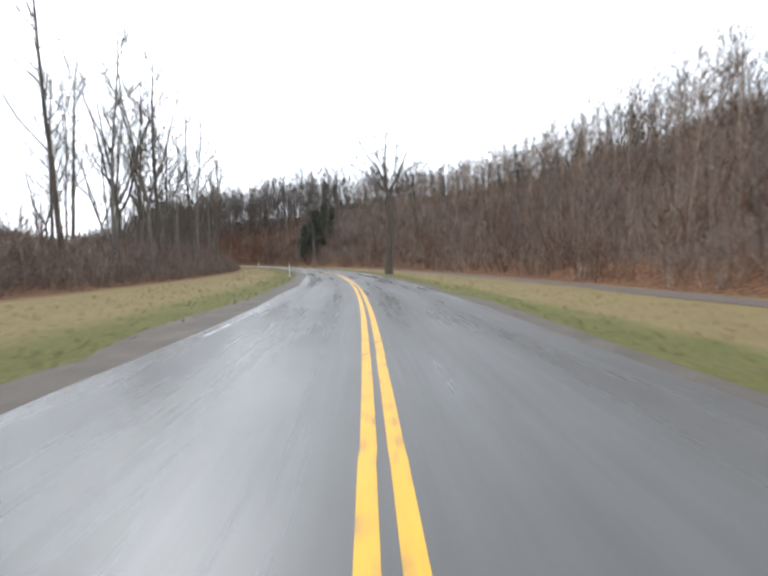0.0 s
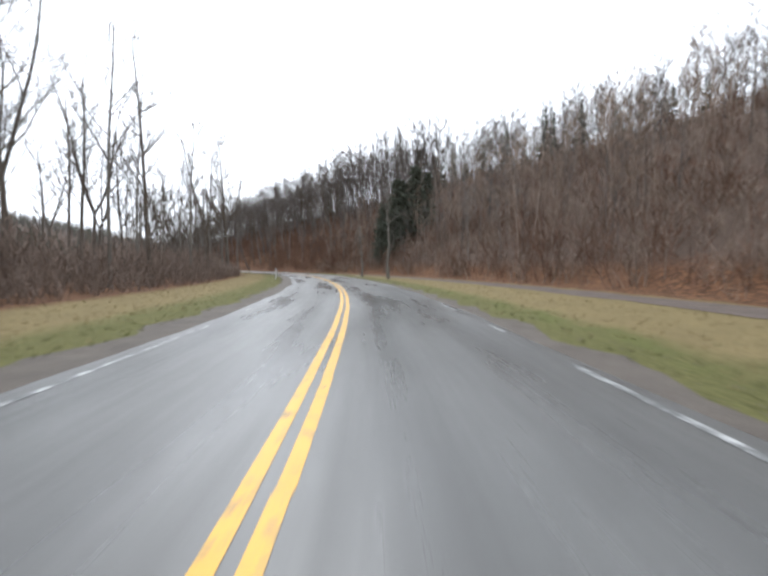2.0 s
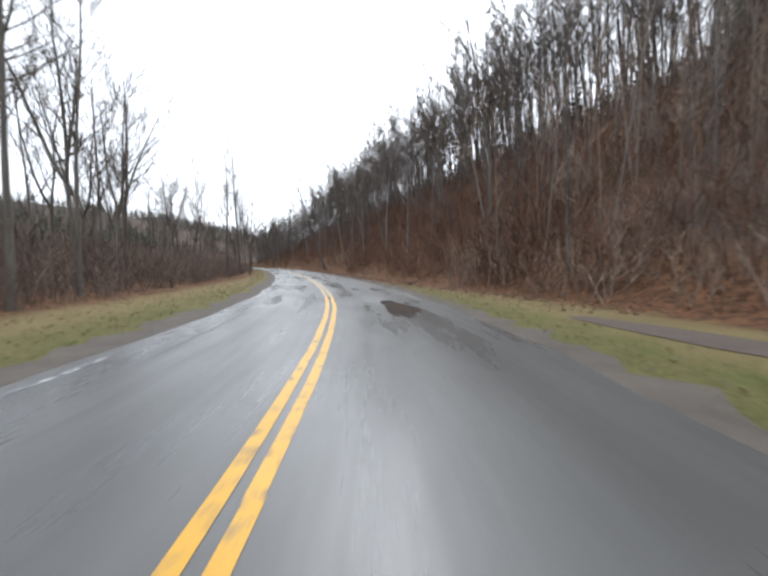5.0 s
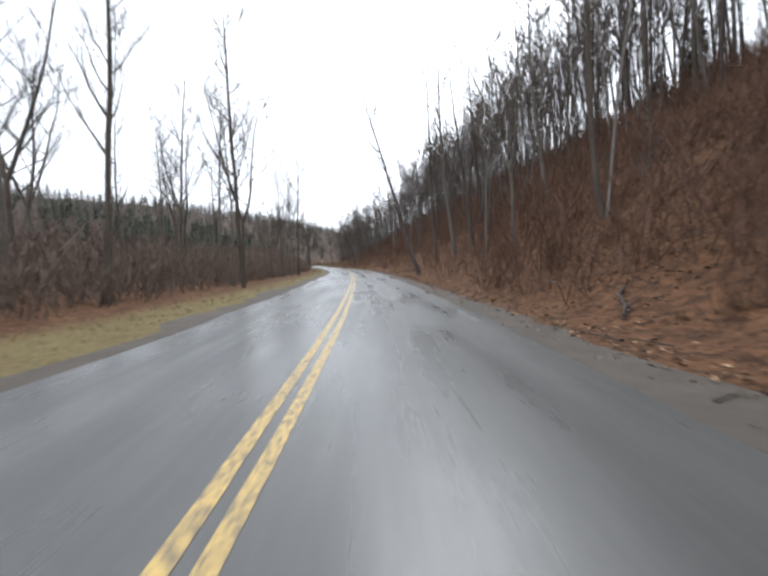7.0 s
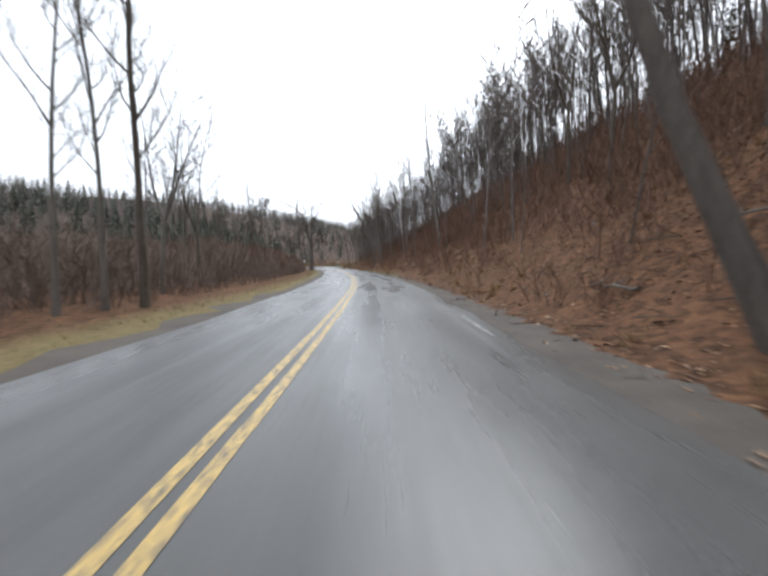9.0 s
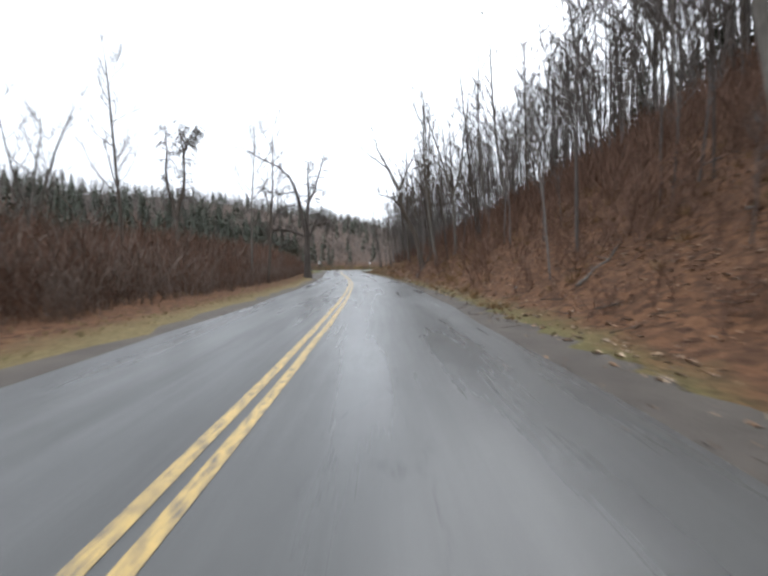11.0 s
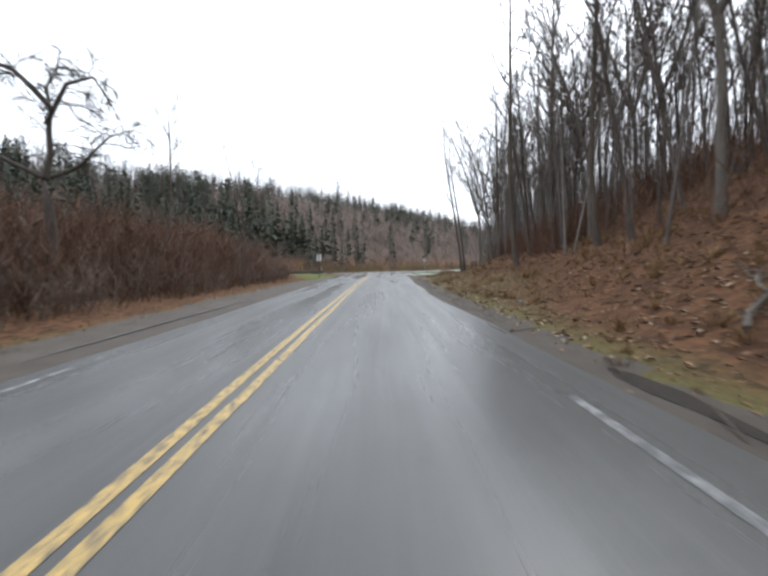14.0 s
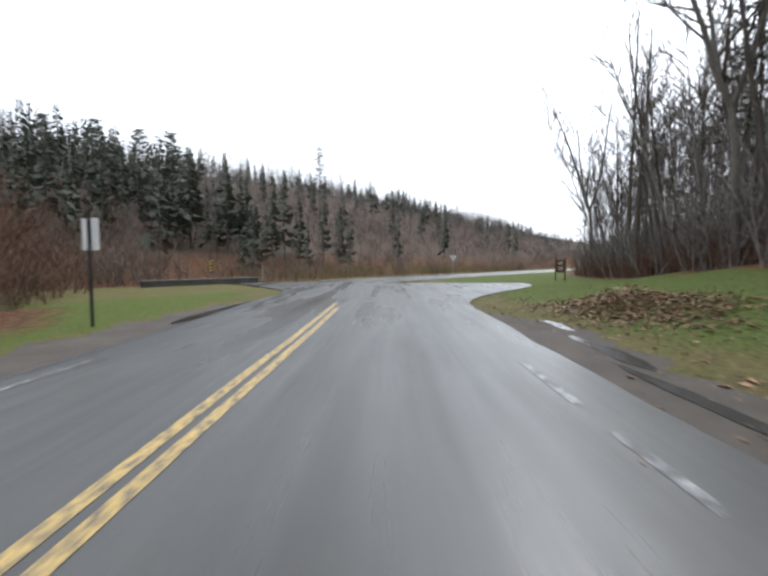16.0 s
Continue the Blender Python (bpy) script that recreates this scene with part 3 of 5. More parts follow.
for a, c in ((-np.interp(SS, [0, 90, 110, 226, 240], [4.1, 4.0, 3.6, 3.3, 4.5]) + jag, -2.4), (3.1, np.interp(SS, [0, 90, 112, 226, 238, 248, 254, 262], [4.5, 4.4, 4.4, 4.6, 4.8, 5.3, 5.8, 6.2]) + jag[::-1])):
    sh = strip("gravel_shoulder", SS, a, c, -0.022, GRAVEL, across=4)
    tagged(sh, "dark gravel shoulder beside the asphalt", "shoulder", kind="structure")
TS = np.arange(-60, 98, 2.0)
tagged(strip("gravel_track", TS, np.interp(TS, [-60, 14, 54, 80, 98], [11.2, 11.0, 9.6, 7.9, 5.0]) + 0.2 * np.sin(TS), np.interp(TS, [-60, 14, 54, 80, 98], [13.8, 13.4, 11.9, 9.7, 5.8]) + 0.25 * np.sin(TS * 1.3), 0.015, TRACK), "pale gravel track along the foot of the hill", "track", kind="structure")


def marking(name, s0, s1, o, width, mat, label, gaps=0.0, seed=1):
    """A painted line in pieces, with worn gaps, 3 mm over the asphalt."""
    r = np.random.default_rng(seed)
    soup = Soup()
    s = s0
    while s < s1:
        ln = 2.0 if gaps == 0 else r.uniform(0.5, 3.0)
        e = min(s + ln, s1)
        if gaps == 0 or r.random() > gaps:
            ss = np.linspace(s, e, max(2, int((e - s) / 1.0) + 1))
            off = np.interp(ss, [0, 1e3], [o, o]) if not callable(o) else o(ss)
            wob = r.uniform(-0.008, 0.008)
            x0, y0 = at(ss, off - width / 2 + wob)
            x1, y1 = at(ss, off + width / 2 + wob)
            n = len(ss)
            soup.add([(a, b, 0.004) for a, b in zip(x0, y0)] + [(a, b, 0.004) for a, b in zip(x1, y1)], [(i, n + i, n + i + 1, i + 1) for i in range(n - 1)])
        s = e
    return part(name, soup, mat, road, label)


marking("centre_line", -60, 104, -0.10, 0.115, YELLOW, "yellow centre line", 0.0, 2)
marking("centre_line", -60, 104, 0.10, 0.115, YELLOW, "yellow centre line", 0.0, 3)
marking("centre_line", 104, 263.5, -0.10, 0.115, YELLOW_OLD, "faded yellow centre line", 0.0, 2)
marking("centre_line", 104, 262, 0.10, 0.115, YELLOW_OLD, "faded yellow centre line", 0.0, 3)
marking("edge_line", -60, 92, 3.15, 0.10, WHITE_LINE, "worn white edge line", 0.55, 4)
marking("edge_line", 92, 236, 3.05, 0.09, WHITE_OLD, "nearly worn-off white edge line", 0.93, 6)
marking("edge_line", 234, 262, 3.2, 0.10, WHITE_OLD, "worn white edge line", 0.6, 7)
marking("edge_line", 225, 267, -2.3, 0.08, WHITE_OLD, "worn white edge line", 0.35, 8)
marking("edge_line", -60, 92, -2.75, 0.09, WHITE_LINE, "worn white edge line", 0.2, 5)


# ---- trees ----
def wander(p, d, length, n, rng, wobble, rise):
    """Points of a bough that starts at p along d and bends as it goes."""
    pts, p, d = [tuple(p)], Vector(p), Vector(d).normalized()
    for _ in range(n):
        d = (d + Vector((rng.uniform(-1, 1), rng.uniform(-1, 1), rng.uniform(-1, 1))) * wobble + Vector((0, 0, rise))).normalized()
        p = p + d * (length / n)
        pts.append(tuple(p))
    return pts


def point_on(pts, t):
    f = t * (len(pts) - 1)
    i = min(int(f), len(pts) - 2)
    a, b = Vector(pts[i]), Vector(pts[i + 1])
    return a.lerp(b, f - i), (b - a).normalized()


def bare_tree(seed, tall, girth, first=0.4, limbs=12, spread=0.32, rise=0.12, forks=1, subs=6, twigs=4, lean=(0, 0), wobble=0.1, steep=0.9):
    """Soups of trunk and crown of a leafless tree."""
    rng = random.Random(seed)
    trunk, crown = Soup(), Soup()
    stems = []
    fork_z = first * tall if forks > 1 else tall
    base = wander((0, 0, -0.4), (lean[0], lean[1], 1), (fork_z if forks > 1 else tall) + 0.4, 10, rng, wobble * 0.4, 0.05)
    n = len(base)
    taper = (lambda i: girth * (1 - 0.35 * i / n)) if forks > 1 else (lambda i: girth * (1 - i / n) ** 0.8 + 0.012)
    radii = [taper(i) * (1.55 if i == 0 else 1.12 if i == 1 else 1) for i in range(n)]
    trunk.tube(base, radii, 8, rng, tip=forks == 1)
    if forks == 1:
        stems.append((base, radii, first))
    else:
        for k in range(forks):
            a = 2 * math.pi * (k + rng.uniform(-0.2, 0.2)) / forks + seed
            d = Vector((math.cos(a) * 0.45, math.sin(a) * 0.45, 1)) + Vector((lean[0], lean[1], 0))
            p, _ = point_on(base, 0.97)
            pts = wander(p, d, (tall - fork_z) * rng.uniform(0.8, 1.05), 7, rng, wobble, 0.08)
            rr = [girth * 0.62 * (1 - i / 8.2) + 0.01 for i in range(8)]
            trunk.tube(pts, rr, 6, rng)
            stems.append((pts, rr, 0.08))
    per = max(2, limbs // len(stems))
    for pts, rr, start in stems:
        for k in range(per):
            t = start + (0.97 - start) * (k + rng.random() * 0.8) / per
            p, d = point_on(pts, t)
            r0 = rr[min(int(t * (len(rr) - 1)), len(rr) - 1)] * rng.uniform(0.35, 0.6)
            a = rng.uniform(0, 2 * math.pi)
            out = Vector((math.cos(a), math.sin(a), rng.uniform(0.5, 1.0) * steep))
            ln = tall * spread * rng.uniform(0.55, 1.1) * (1.15 - 0.7 * t)
            bough = wander(p, out, ln, 5, rng, wobble * 1.6, rise)
            crown.tube(bough, [max(r0 * (1 - i / 5.3), 0.014) for i in range(6)], 4, rng)
            for j in range(subs):
                u = 0.2 + 0.75 * (j + rng.random()) / subs
                q, e = point_on(bough, u)
                side = (e + Vector((rng.uniform(-1, 1), rng.uniform(-1, 1), rng.uniform(-0.4, 0.9))) * 0.9).normalized()
                sl = ln * rng.uniform(0.2, 0.45) * (1.1 - 0.5 * u)
                br = wander(q, side, sl, 3, rng, wobble * 2, rise)
                crown.tube(br, [max(r0 * 0.45 * (1 - u * 0.6) * (1 - i / 3.2), 0.010) for i in range(4)], 3, rng)
                for _ in range(twigs):
                    w, e2 = point_on(br, rng.uniform(0.25, 1.0))
                    td = (e2 + Vector((rng.uniform(-1, 1), rng.uniform(-1, 1), rng.uniform(-0.4, 0.9)))).normalized()
                    crown.sliver(w, w + td * sl * rng.uniform(0.35, 0.9), 0.009, rng)
    return trunk, crown


def shaped_tree(seed, label, mat, s, o, girth, stems, subs=9, twigs=5, reach=2.2, droop=0.05, size=1.0):
    """A tree of a shape of its own: each stem runs through a few points (to the right, up), the first is the trunk."""
    rng = random.Random(seed)
    trunk, crown, built = Soup(), Soup(), []
    for k, (r0, line) in enumerate(stems):
        depth, pts = rng.uniform(-0.35, 0.35) if k else 0.0, []
        near = min(built, key=lambda p: (p.x - line[0][0]) ** 2 + (p.z - line[0][1]) ** 2).y if built else 0.0
        for i, (a, z) in enumerate(line):
            pts.append(Vector((a, near + depth * i + (rng.uniform(-0.06, 0.06) if i else 0.0), z)))
        fine_pts = [pts[0]]
        for p, q in zip(pts, pts[1:]):
            for u in (0.5, 1.0):
                w = p.lerp(q, u)
                fine_pts.append(w + Vector((rng.uniform(-1, 1), rng.uniform(-1, 1), 0)) * 0.05 * (q - p).length)
        built.extend(fine_pts)
        n = len(fine_pts)
        end = 0.72 if k == 0 else 0.12
        rad = [girth * r0 * (1 - (1 - end) * i / (n - 1)) * (1.5 if k == 0 and i == 0 else 1) for i in range(n)]
        trunk.tube([tuple(p) for p in fine_pts], rad, 10 if k == 0 else 7, rng)
        if k == 0:
            continue
        line_pts = [tuple(p) for p in fine_pts]
        for j in range(subs):
            u = 0.15 + 0.83 * (j + rng.random()) / subs
            q, e = point_on(line_pts, u)
            d = (e * 0.6 + Vector((rng.uniform(-1, 1), rng.uniform(-1, 1), rng.uniform(-0.2, 0.8)))).normalized()
            ln = reach * rng.uniform(0.45, 1.1) * (1.15 - 0.5 * u)
            bough = wander(q, d, ln, 4, rng, 0.28, droop)
            crown.tube(bough, [max(girth * r0 * 0.22 * (1 - i / 4.3), 0.012) for i in range(5)], 4, rng)
            for _ in range(6):
                q2, e2 = point_on(bough, rng.uniform(0.2, 1.0))
                br = wander(q2, (e2 + Vector((rng.uniform(-1, 1), rng.uniform(-1, 1), rng.uniform(-0.5, 0.8)))), ln * rng.uniform(0.25, 0.5), 2, rng, 0.3, droop)
                crown.tube(br, [0.013, 0.010, 0.0], 3, rng)
                for _ in range(twigs):
                    q3, e3 = point_on(br, rng.uniform(0.2, 1.0))
                    t = q3 + (e3 + Vector((rng.uniform(-1, 1), rng.uniform(-1, 1), rng.uniform(-0.6, 0.7)))).normalized() * ln * rng.uniform(0.12, 0.3)
                    crown.sliver(q3, t, 0.008, rng)
    x, y = at(s, o)
    root = new("bare_tree")
    root.matrix_basis = Matrix.LocRotScale((float(x), float(y), float(height(np.array([x]), np.array([y]))[0]) - 0.15), Euler((0, 0, float(np.interp(s, LS, LPSI)))), (size, size, size))
    tagged(root, label, "tree", "bare roadside trees")
    part("trunk", trunk.mesh("trunk", mat, True), mat, root)
    part("crown", crown.mesh("crown", mat, True), mat, root)
    return root


def tree_thing(seed, name, label, mat, twig_mat, s, o, turn=0.0, size=1.0, group="bare roadside trees", **shape):
    trunk, crown = bare_tree(seed, **shape)
    x, y = at(s, o)
    root = new(name)
    root.matrix_basis = Matrix.LocRotScale((float(x), float(y), float(height(np.array([x]), np.array([y]))[0])), Euler((0, 0, turn + float(np.interp(s, LS, LPSI)))), (size,) * 3)
    tagged(root, label, "tree", group)
    part("trunk", trunk.mesh("trunk", mat, True), mat, root)
    part("crown", crown.mesh("crown", twig_mat, True), twig_mat, root)
    return root


def copy_tree(src, s, o, turn, size):
    x, y = at(s, o)
    src_size = src.scale[0]
    m = Matrix.LocRotScale((float(x), float(y), float(height(np.array([x]), np.array([y]))[0])), Euler((0, 0, turn + float(np.interp(s, LS, LPSI)))), (size / src_size,) * 3)
    return copy_thing(src, m)


def pine(seed, tall, girth, start=0.15, reach=0.2, boughs=60, clumps=9, clump=0.5):
    """Trunk and needle-bearing crown of a conifer."""
    rng = random.Random(seed)
    trunk, crown = Soup(), Soup()
    base = wander((0, 0, -0.4), (0, 0, 1), tall + 0.4, 8, rng, 0.02, 0.1)
    trunk.tube(base, [girth * (1 - i / 8.3) + 0.01 for i in range(9)], 7, rng)
    for k in range(boughs):
        t = start + (0.98 - start) * (k + rng.random()) / boughs
        p, _ = point_on(base, t)
        a = k * 2.4 + rng.uniform(-0.5, 0.5)
        ln = tall * reach * (1.05 - t) ** 0.7 * rng.uniform(0.6, 1.15) + 0.3
        bough = wander(p, (math.cos(a), math.sin(a), rng.uniform(-0.1, 0.35)), ln, 3, rng, 0.12, 0.03)
        trunk.tube(bough, [0.035, 0.025, 0.015, 0.0], 3, rng)
        for j in range(clumps):
            u = 0.25 + 0.75 * (j + rng.random()) / clumps
            q, e = point_on(bough, min(u, 1))
            q = q + Vector((rng.uniform(-1, 1), rng.uniform(-1, 1), rng.uniform(-0.5, 0.5))) * min(0.22 * ln, clump * 0.5)
            for _ in range(5):
                d = Vector((rng.uniform(-1, 1), rng.uniform(-1, 1), rng.uniform(-0.35, 0.8))).normalized()
                side = d.cross(Vector((rng.uniform(-1, 1), rng.uniform(-1, 1), 1))).normalized() * clump * 0.16
                e1 = q + d * clump * rng.uniform(0.6, 1.2)
                crown.add([tuple(q - side), tuple(q + side), tuple(e1), tuple(q + Vector((0, 0, clump * 0.12)))], [(0, 1, 2), (0, 2, 3), (1, 3, 2)])
    return trunk, crown


def pine_thing(seed, label, s, o, size=1.0, turn=0.0, **shape):
    trunk, crown = pine(seed, **shape)
    x, y = at(s, o)
    root = new("pine_tree")
    root.matrix_basis = Matrix.LocRotScale((float(x), float(y), float(height(np.array([x]), np.array([y]))[0])), Euler((0, 0, turn + float(np.interp(s, LS, LPSI)))), (size,) * 3)
    tagged(root, label, "tree", "pines")
    part("trunk", trunk.mesh("trunk", BARK_DARK, True), BARK_DARK, root)
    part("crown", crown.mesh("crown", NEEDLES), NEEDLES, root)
    return root


BIG = "bare_tree"
# the old maple near the road, and two slim trees on the verge
shaped_tree(1, "tall bare maple with a thick grey trunk beside the road", BARK_GREY, 30.2, 5.5, 0.27, [
    (1.0, ((0, 0), (0.05, 3.0), (-0.05, 6.2), (-0.1, 7.4))), (0.5, ((-0.15, 7.2), (-0.35, 8.6), (-0.3, 10.6), (-0.1, 13.0))), (0.45, ((0.0, 7.2), (0.55, 8.4), (1.3, 10.2), (2.4, 12.2))),
    (0.38, ((-0.3, 7.9), (-1.1, 9.2), (-2.4, 10.8), (-3.0, 11.8))), (0.2, ((0.1, 7.0), (0.7, 7.3), (1.4, 7.3), (2.2, 7.1))), (0.2, ((-0.1, 6.3), (-0.8, 6.55), (-1.8, 6.4), (-2.8, 5.85), (-3.6, 5.4))),
    (0.14, ((-0.1, 5.3), (-0.4, 4.7), (-0.5, 4.0), (-0.4, 3.4))), (0.3, ((0.1, 8.0), (0.6, 9.6), (0.8, 12.2))), (0.18, ((-0.1, 6.9), (-0.6, 7.4), (-0.9, 8.0), (-1.0, 8.9))), (0.3, ((0.0, 7.0), (0.8, 7.9), (1.9, 9.3), (3.1, 10.4))), (0.28, ((-0.1, 7.1), (-1.0, 7.8), (-2.3, 8.8), (-3.4, 9.3))), (0.26, ((-0.2, 8.2), (-0.9, 10.0), (-1.3, 12.4)))], subs=10, twigs=7, reach=1.6, size=1.17)
shaped_tree(2, "slim bare tree with a pale trunk on the verge", BARK_PALE, 68.8, 6.1, 0.13, [
    (1.0, ((0, 0), (-0.02, 3.2), (-0.06, 5.8))), (0.7, ((-0.06, 5.6), (-0.05, 7.2), (0.05, 8.8))), (0.4, ((-0.06, 5.4), (0.5, 5.9), (1.2, 6.3), (1.9, 6.5))), (0.35, ((-0.1, 6.4), (-0.5, 7.2), (-0.9, 7.9)))], subs=6, twigs=4, reach=1.0)
shaped_tree(3, "slim bare tree with a forked pale trunk on the verge", BARK_PALE, 77.1, 5.3, 0.115, [
    (1.0, ((0, 0), (0.0, 1.6), (-0.05, 2.7))), (0.8, ((-0.05, 2.5), (-0.1, 3.8), (-0.25, 5.2), (-0.3, 7.6))), (0.6, ((-0.05, 2.5), (-0.5, 3.2), (-0.65, 4.2), (-0.6, 5.6))), (0.4, ((-0.15, 4.2), (0.25, 4.75), (0.8, 4.8)))], subs=6, twigs=4, reach=1.0)
# bare trees on the left
SLIM = dict(first=0.34, spread=0.30, rise=0.13, subs=9, twigs=8, steep=1.25, wobble=0.11)
left_a = tree_thing(4, BIG, "tall slender bare tree rising from brush", BARK_GREY, BARK_GREY, 59.0, -19.0, tall=17, girth=0.14, limbs=18, **SLIM)
left_b = tree_thing(5, BIG, "forked bare tree rising from brush", BARK_GREY, BARK_GREY, 94.9, -13.0, tall=16, girth=0.15, limbs=18, forks=2, **SLIM)
left_c = tree_thing(6, BIG, "thin bare tree rising from brush", BARK_PALE, BARK_GREY, 99.6, -8.5, tall=14, girth=0.095, limbs=14, **SLIM)
left_d = tree_thing(12, BIG, "many-stemmed bare tree rising from brush", BARK_PALE, BARK_GREY, 88.0, -17.0, tall=15, girth=0.14, limbs=21, forks=3, **SLIM)
rng_t = random.Random(77)
LEFT = (left_a, left_b, left_c, left_d, left_c)
for s, o in ((20, -17), (27, -21), (31, -14.5), (33, -18), (38, -23), (40, -16.5), (46, -24), (49, -18), (52, -15), (55, -21), (64, -14), (67, -18), (70, -21), (74, -15), (78, -19), (84, -15), (104, -12), (107, -9.5), (110, -16), (114, -12), (118, -11), (122, -17), (126, -13), (97, -17), (90, -24), (58, -27), (36, -28), (15, -24), (8, -19), (62, -24), (24, -26), (43, -30), (45, -17), (47, -20), (50, -22.5), (54, -18), (56, -24), (60, -16), (61, -21), (65, -26), (69, -16.5), (73, -24), (80, -22), (82, -27), (86, -20), (92, -10), (93, -19), (101, -14), (103, -20), (108, -21), (112, -24), (117, -19), (121, -13), (124, -22), (129, -18), (30, -24)):
    copy_tree(rng_t.choice(LEFT), s, o, rng_t.uniform(0, 6.28), rng_t.uniform(0.7, 1.05))
for src, s, o, z in ((left_b, 148.7, -5.4, 0.62), (left_c, 150.0, -6.2, 0.66), (left_a, 139.2, -7.2, 0.78), (left_c, 138.2, -9.4, 0.7), (left_a, 153.6, -6.6, 0.95), (left_c, 155.0, -8.4, 0.85), (left_a, 170.8, -5.5, 0.7), (left_c, 170.0, -6.1, 0.72), (left_c, 168.8, -6.5, 0.66), (left_a, 166.5, -6.3, 0.62), (left_d, 176.0, -7.6, 0.6), (left_b, 181.0, -8.0, 0.55), (left_c, 184.0, -10.0, 0.6), (left_a, 190.0, -12.0, 0.6), (left_b, 161.7, -13.0, 0.8), (left_d, 147.3, -14.6, 0.75), (left_a, 206.0, -14.0, 0.6), (left_c, 132.0, -11.0, 0.6), (left_b, 152.0, -22.0, 0.9), (left_d, 136.0, -18.0, 0.8), (left_a, 170.0, -18.0, 0.8)):
    copy_tree(src, s, o, rng_t.uniform(0, 6.28), z)
shaped_tree(7, "old bare tree with heavy limbs and drooping twigs beside the road", BARK_DARK, 230.7, -3.9, 0.36, [
    (1.0, ((0, 0), (-0.05, 1.6), (-0.1, 3.2), (-0.2, 4.0))), (0.62, ((-0.14, 2.8), (-0.4, 6.1), (-0.9, 8.4), (-1.75, 10.2), (-2.8, 11.1), (-4.6, 11.9), (-6.2, 12.8))), (0.64, ((-0.06, 2.8), (0.05, 6.1), (0.1, 8.2), (-0.1, 10.2), (0.0, 12.4))),
    (0.42, ((0.1, 8.0), (0.65, 8.9), (1.35, 11.1), (1.7, 12.6))), (0.36, ((-0.4, 4.4), (-1.8, 4.95), (-3.4, 5.05), (-4.1, 4.95), (-5.4, 6.1))), (0.3, ((-0.45, 6.6), (-1.1, 7.5), (-2.3, 7.1), (-2.7, 6.2))),
    (0.26, ((-1.1, 8.8), (-2.8, 8.5), (-4.4, 9.1))), (0.3, ((0.2, 4.4), (0.7, 5.6), (1.2, 6.9), (1.5, 8.6))), (0.2, ((0.6, 5.4), (1.4, 5.6), (2.3, 5.5)))], subs=22, twigs=11, reach=1.7, droop=-0.20)
shaped_tree(17, "slim bare tree draped with hanging vines", BARK_GREY, 220.7, -12.3, 0.17, [
    (1.0, ((0, 0), (0.0, 3.0), (-0.1, 5.0))), (0.8, ((-0.1, 4.8), (-0.6, 7.0), (-0.7, 9.5), (-0.9, 11.6))), (0.8, ((0.0, 4.8), (0.6, 7.0), (0.5, 9.4), (0.3, 11.8))), (0.5, ((0.5, 9.0), (1.0, 10.6), (1.4, 11.4)))], subs=44, twigs=12, reach=1.1, droop=-0.5)
for src, s, o, z in ((left_c, 219.3, -6.8, 0.8), (left_a, 219.9, -5.8, 0.67), (left_a, 214.0, -12.0, 0.75), (left_d, 209.0, -13.0, 0.6), (left_b, 247.9, -6.8, 0.5), (left_a, 250.0, -13.0, 0.7)):
    copy_tree(src, s, o, rng_t.uniform(0, 6.28), z)
for src, s, o, z in ((left_c, 172, -14, 0.85), (left_b, 168, -16, 0.85), (left_a, 164, -19, 0.8), (left_c, 186, -13, 0.7), (left_b, 143, -12.5, 0.8), (left_d, 132, -15, 0.8), (left_b, 128, -16, 0.85), (left_a, 158, -12, 0.8), (left_d, 126, -13.5, 1.0), (left_b, 200, -13, 0.65), (left_a, 19, -16.5, 1.1), (left_c, 21, -15.0, 1.2), (left_d, 24, -14.0, 1.1), (left_a, 28, -15.0, 1.1), (left_c, 33, -13.2, 1.1), (left_a, 38, -14.5, 1.1), (left_c, 44, -13.5, 1.1), (left_a, 48, -13.0, 1.05), (left_c, 57, -13.0, 1.1), (left_a, 62, -12.5, 1.0), (left_c, 72, -12.0, 1.1), (left_b, 79, -11.5, 1.0), (left_a, 84.7, -9.8, 1.0), (left_c, 86, -10.5, 1.0), (left_b, 12, -16, 0.95), (left_d, 22, -15.5, 1.0), (left_a, 26, -16, 0.9), (left_d, 35, -17, 1.05), (left_b, 29, -18.5, 1.0), (left_d, 41, -19.5, 0.95)):
    copy_tree(src, s, o, rng_t.uniform(0, 6.28), z)
shaped_tree(18, "gnarled bare tree with drooping limbs above the brush", BARK_DARK, 241.6, -8.6, 0.16, [
    (1.0, ((0, 0), (0.1, 2.2), (-0.1, 4.2))), (0.7, ((-0.1, 4.0), (0.1, 5.4), (-0.1, 6.8), (0.3, 8.0))), (0.55, ((0.0, 6.2), (-0.9, 7.2), (-1.9, 7.5), (-2.6, 7.0))), (0.5, ((0.0, 5.6), (0.8, 6.7), (1.7, 6.8), (2.3, 6.0))),
    (0.5, ((-0.1, 4.0), (-1.3, 4.6), (-2.6, 4.4), (-3.4, 4.0))), (0.4, ((0.1, 4.0), (1.2, 4.4), (2.0, 5.2), (2.8, 5.4)))], subs=16, twigs=8, reach=1.3, droop=-0.25)
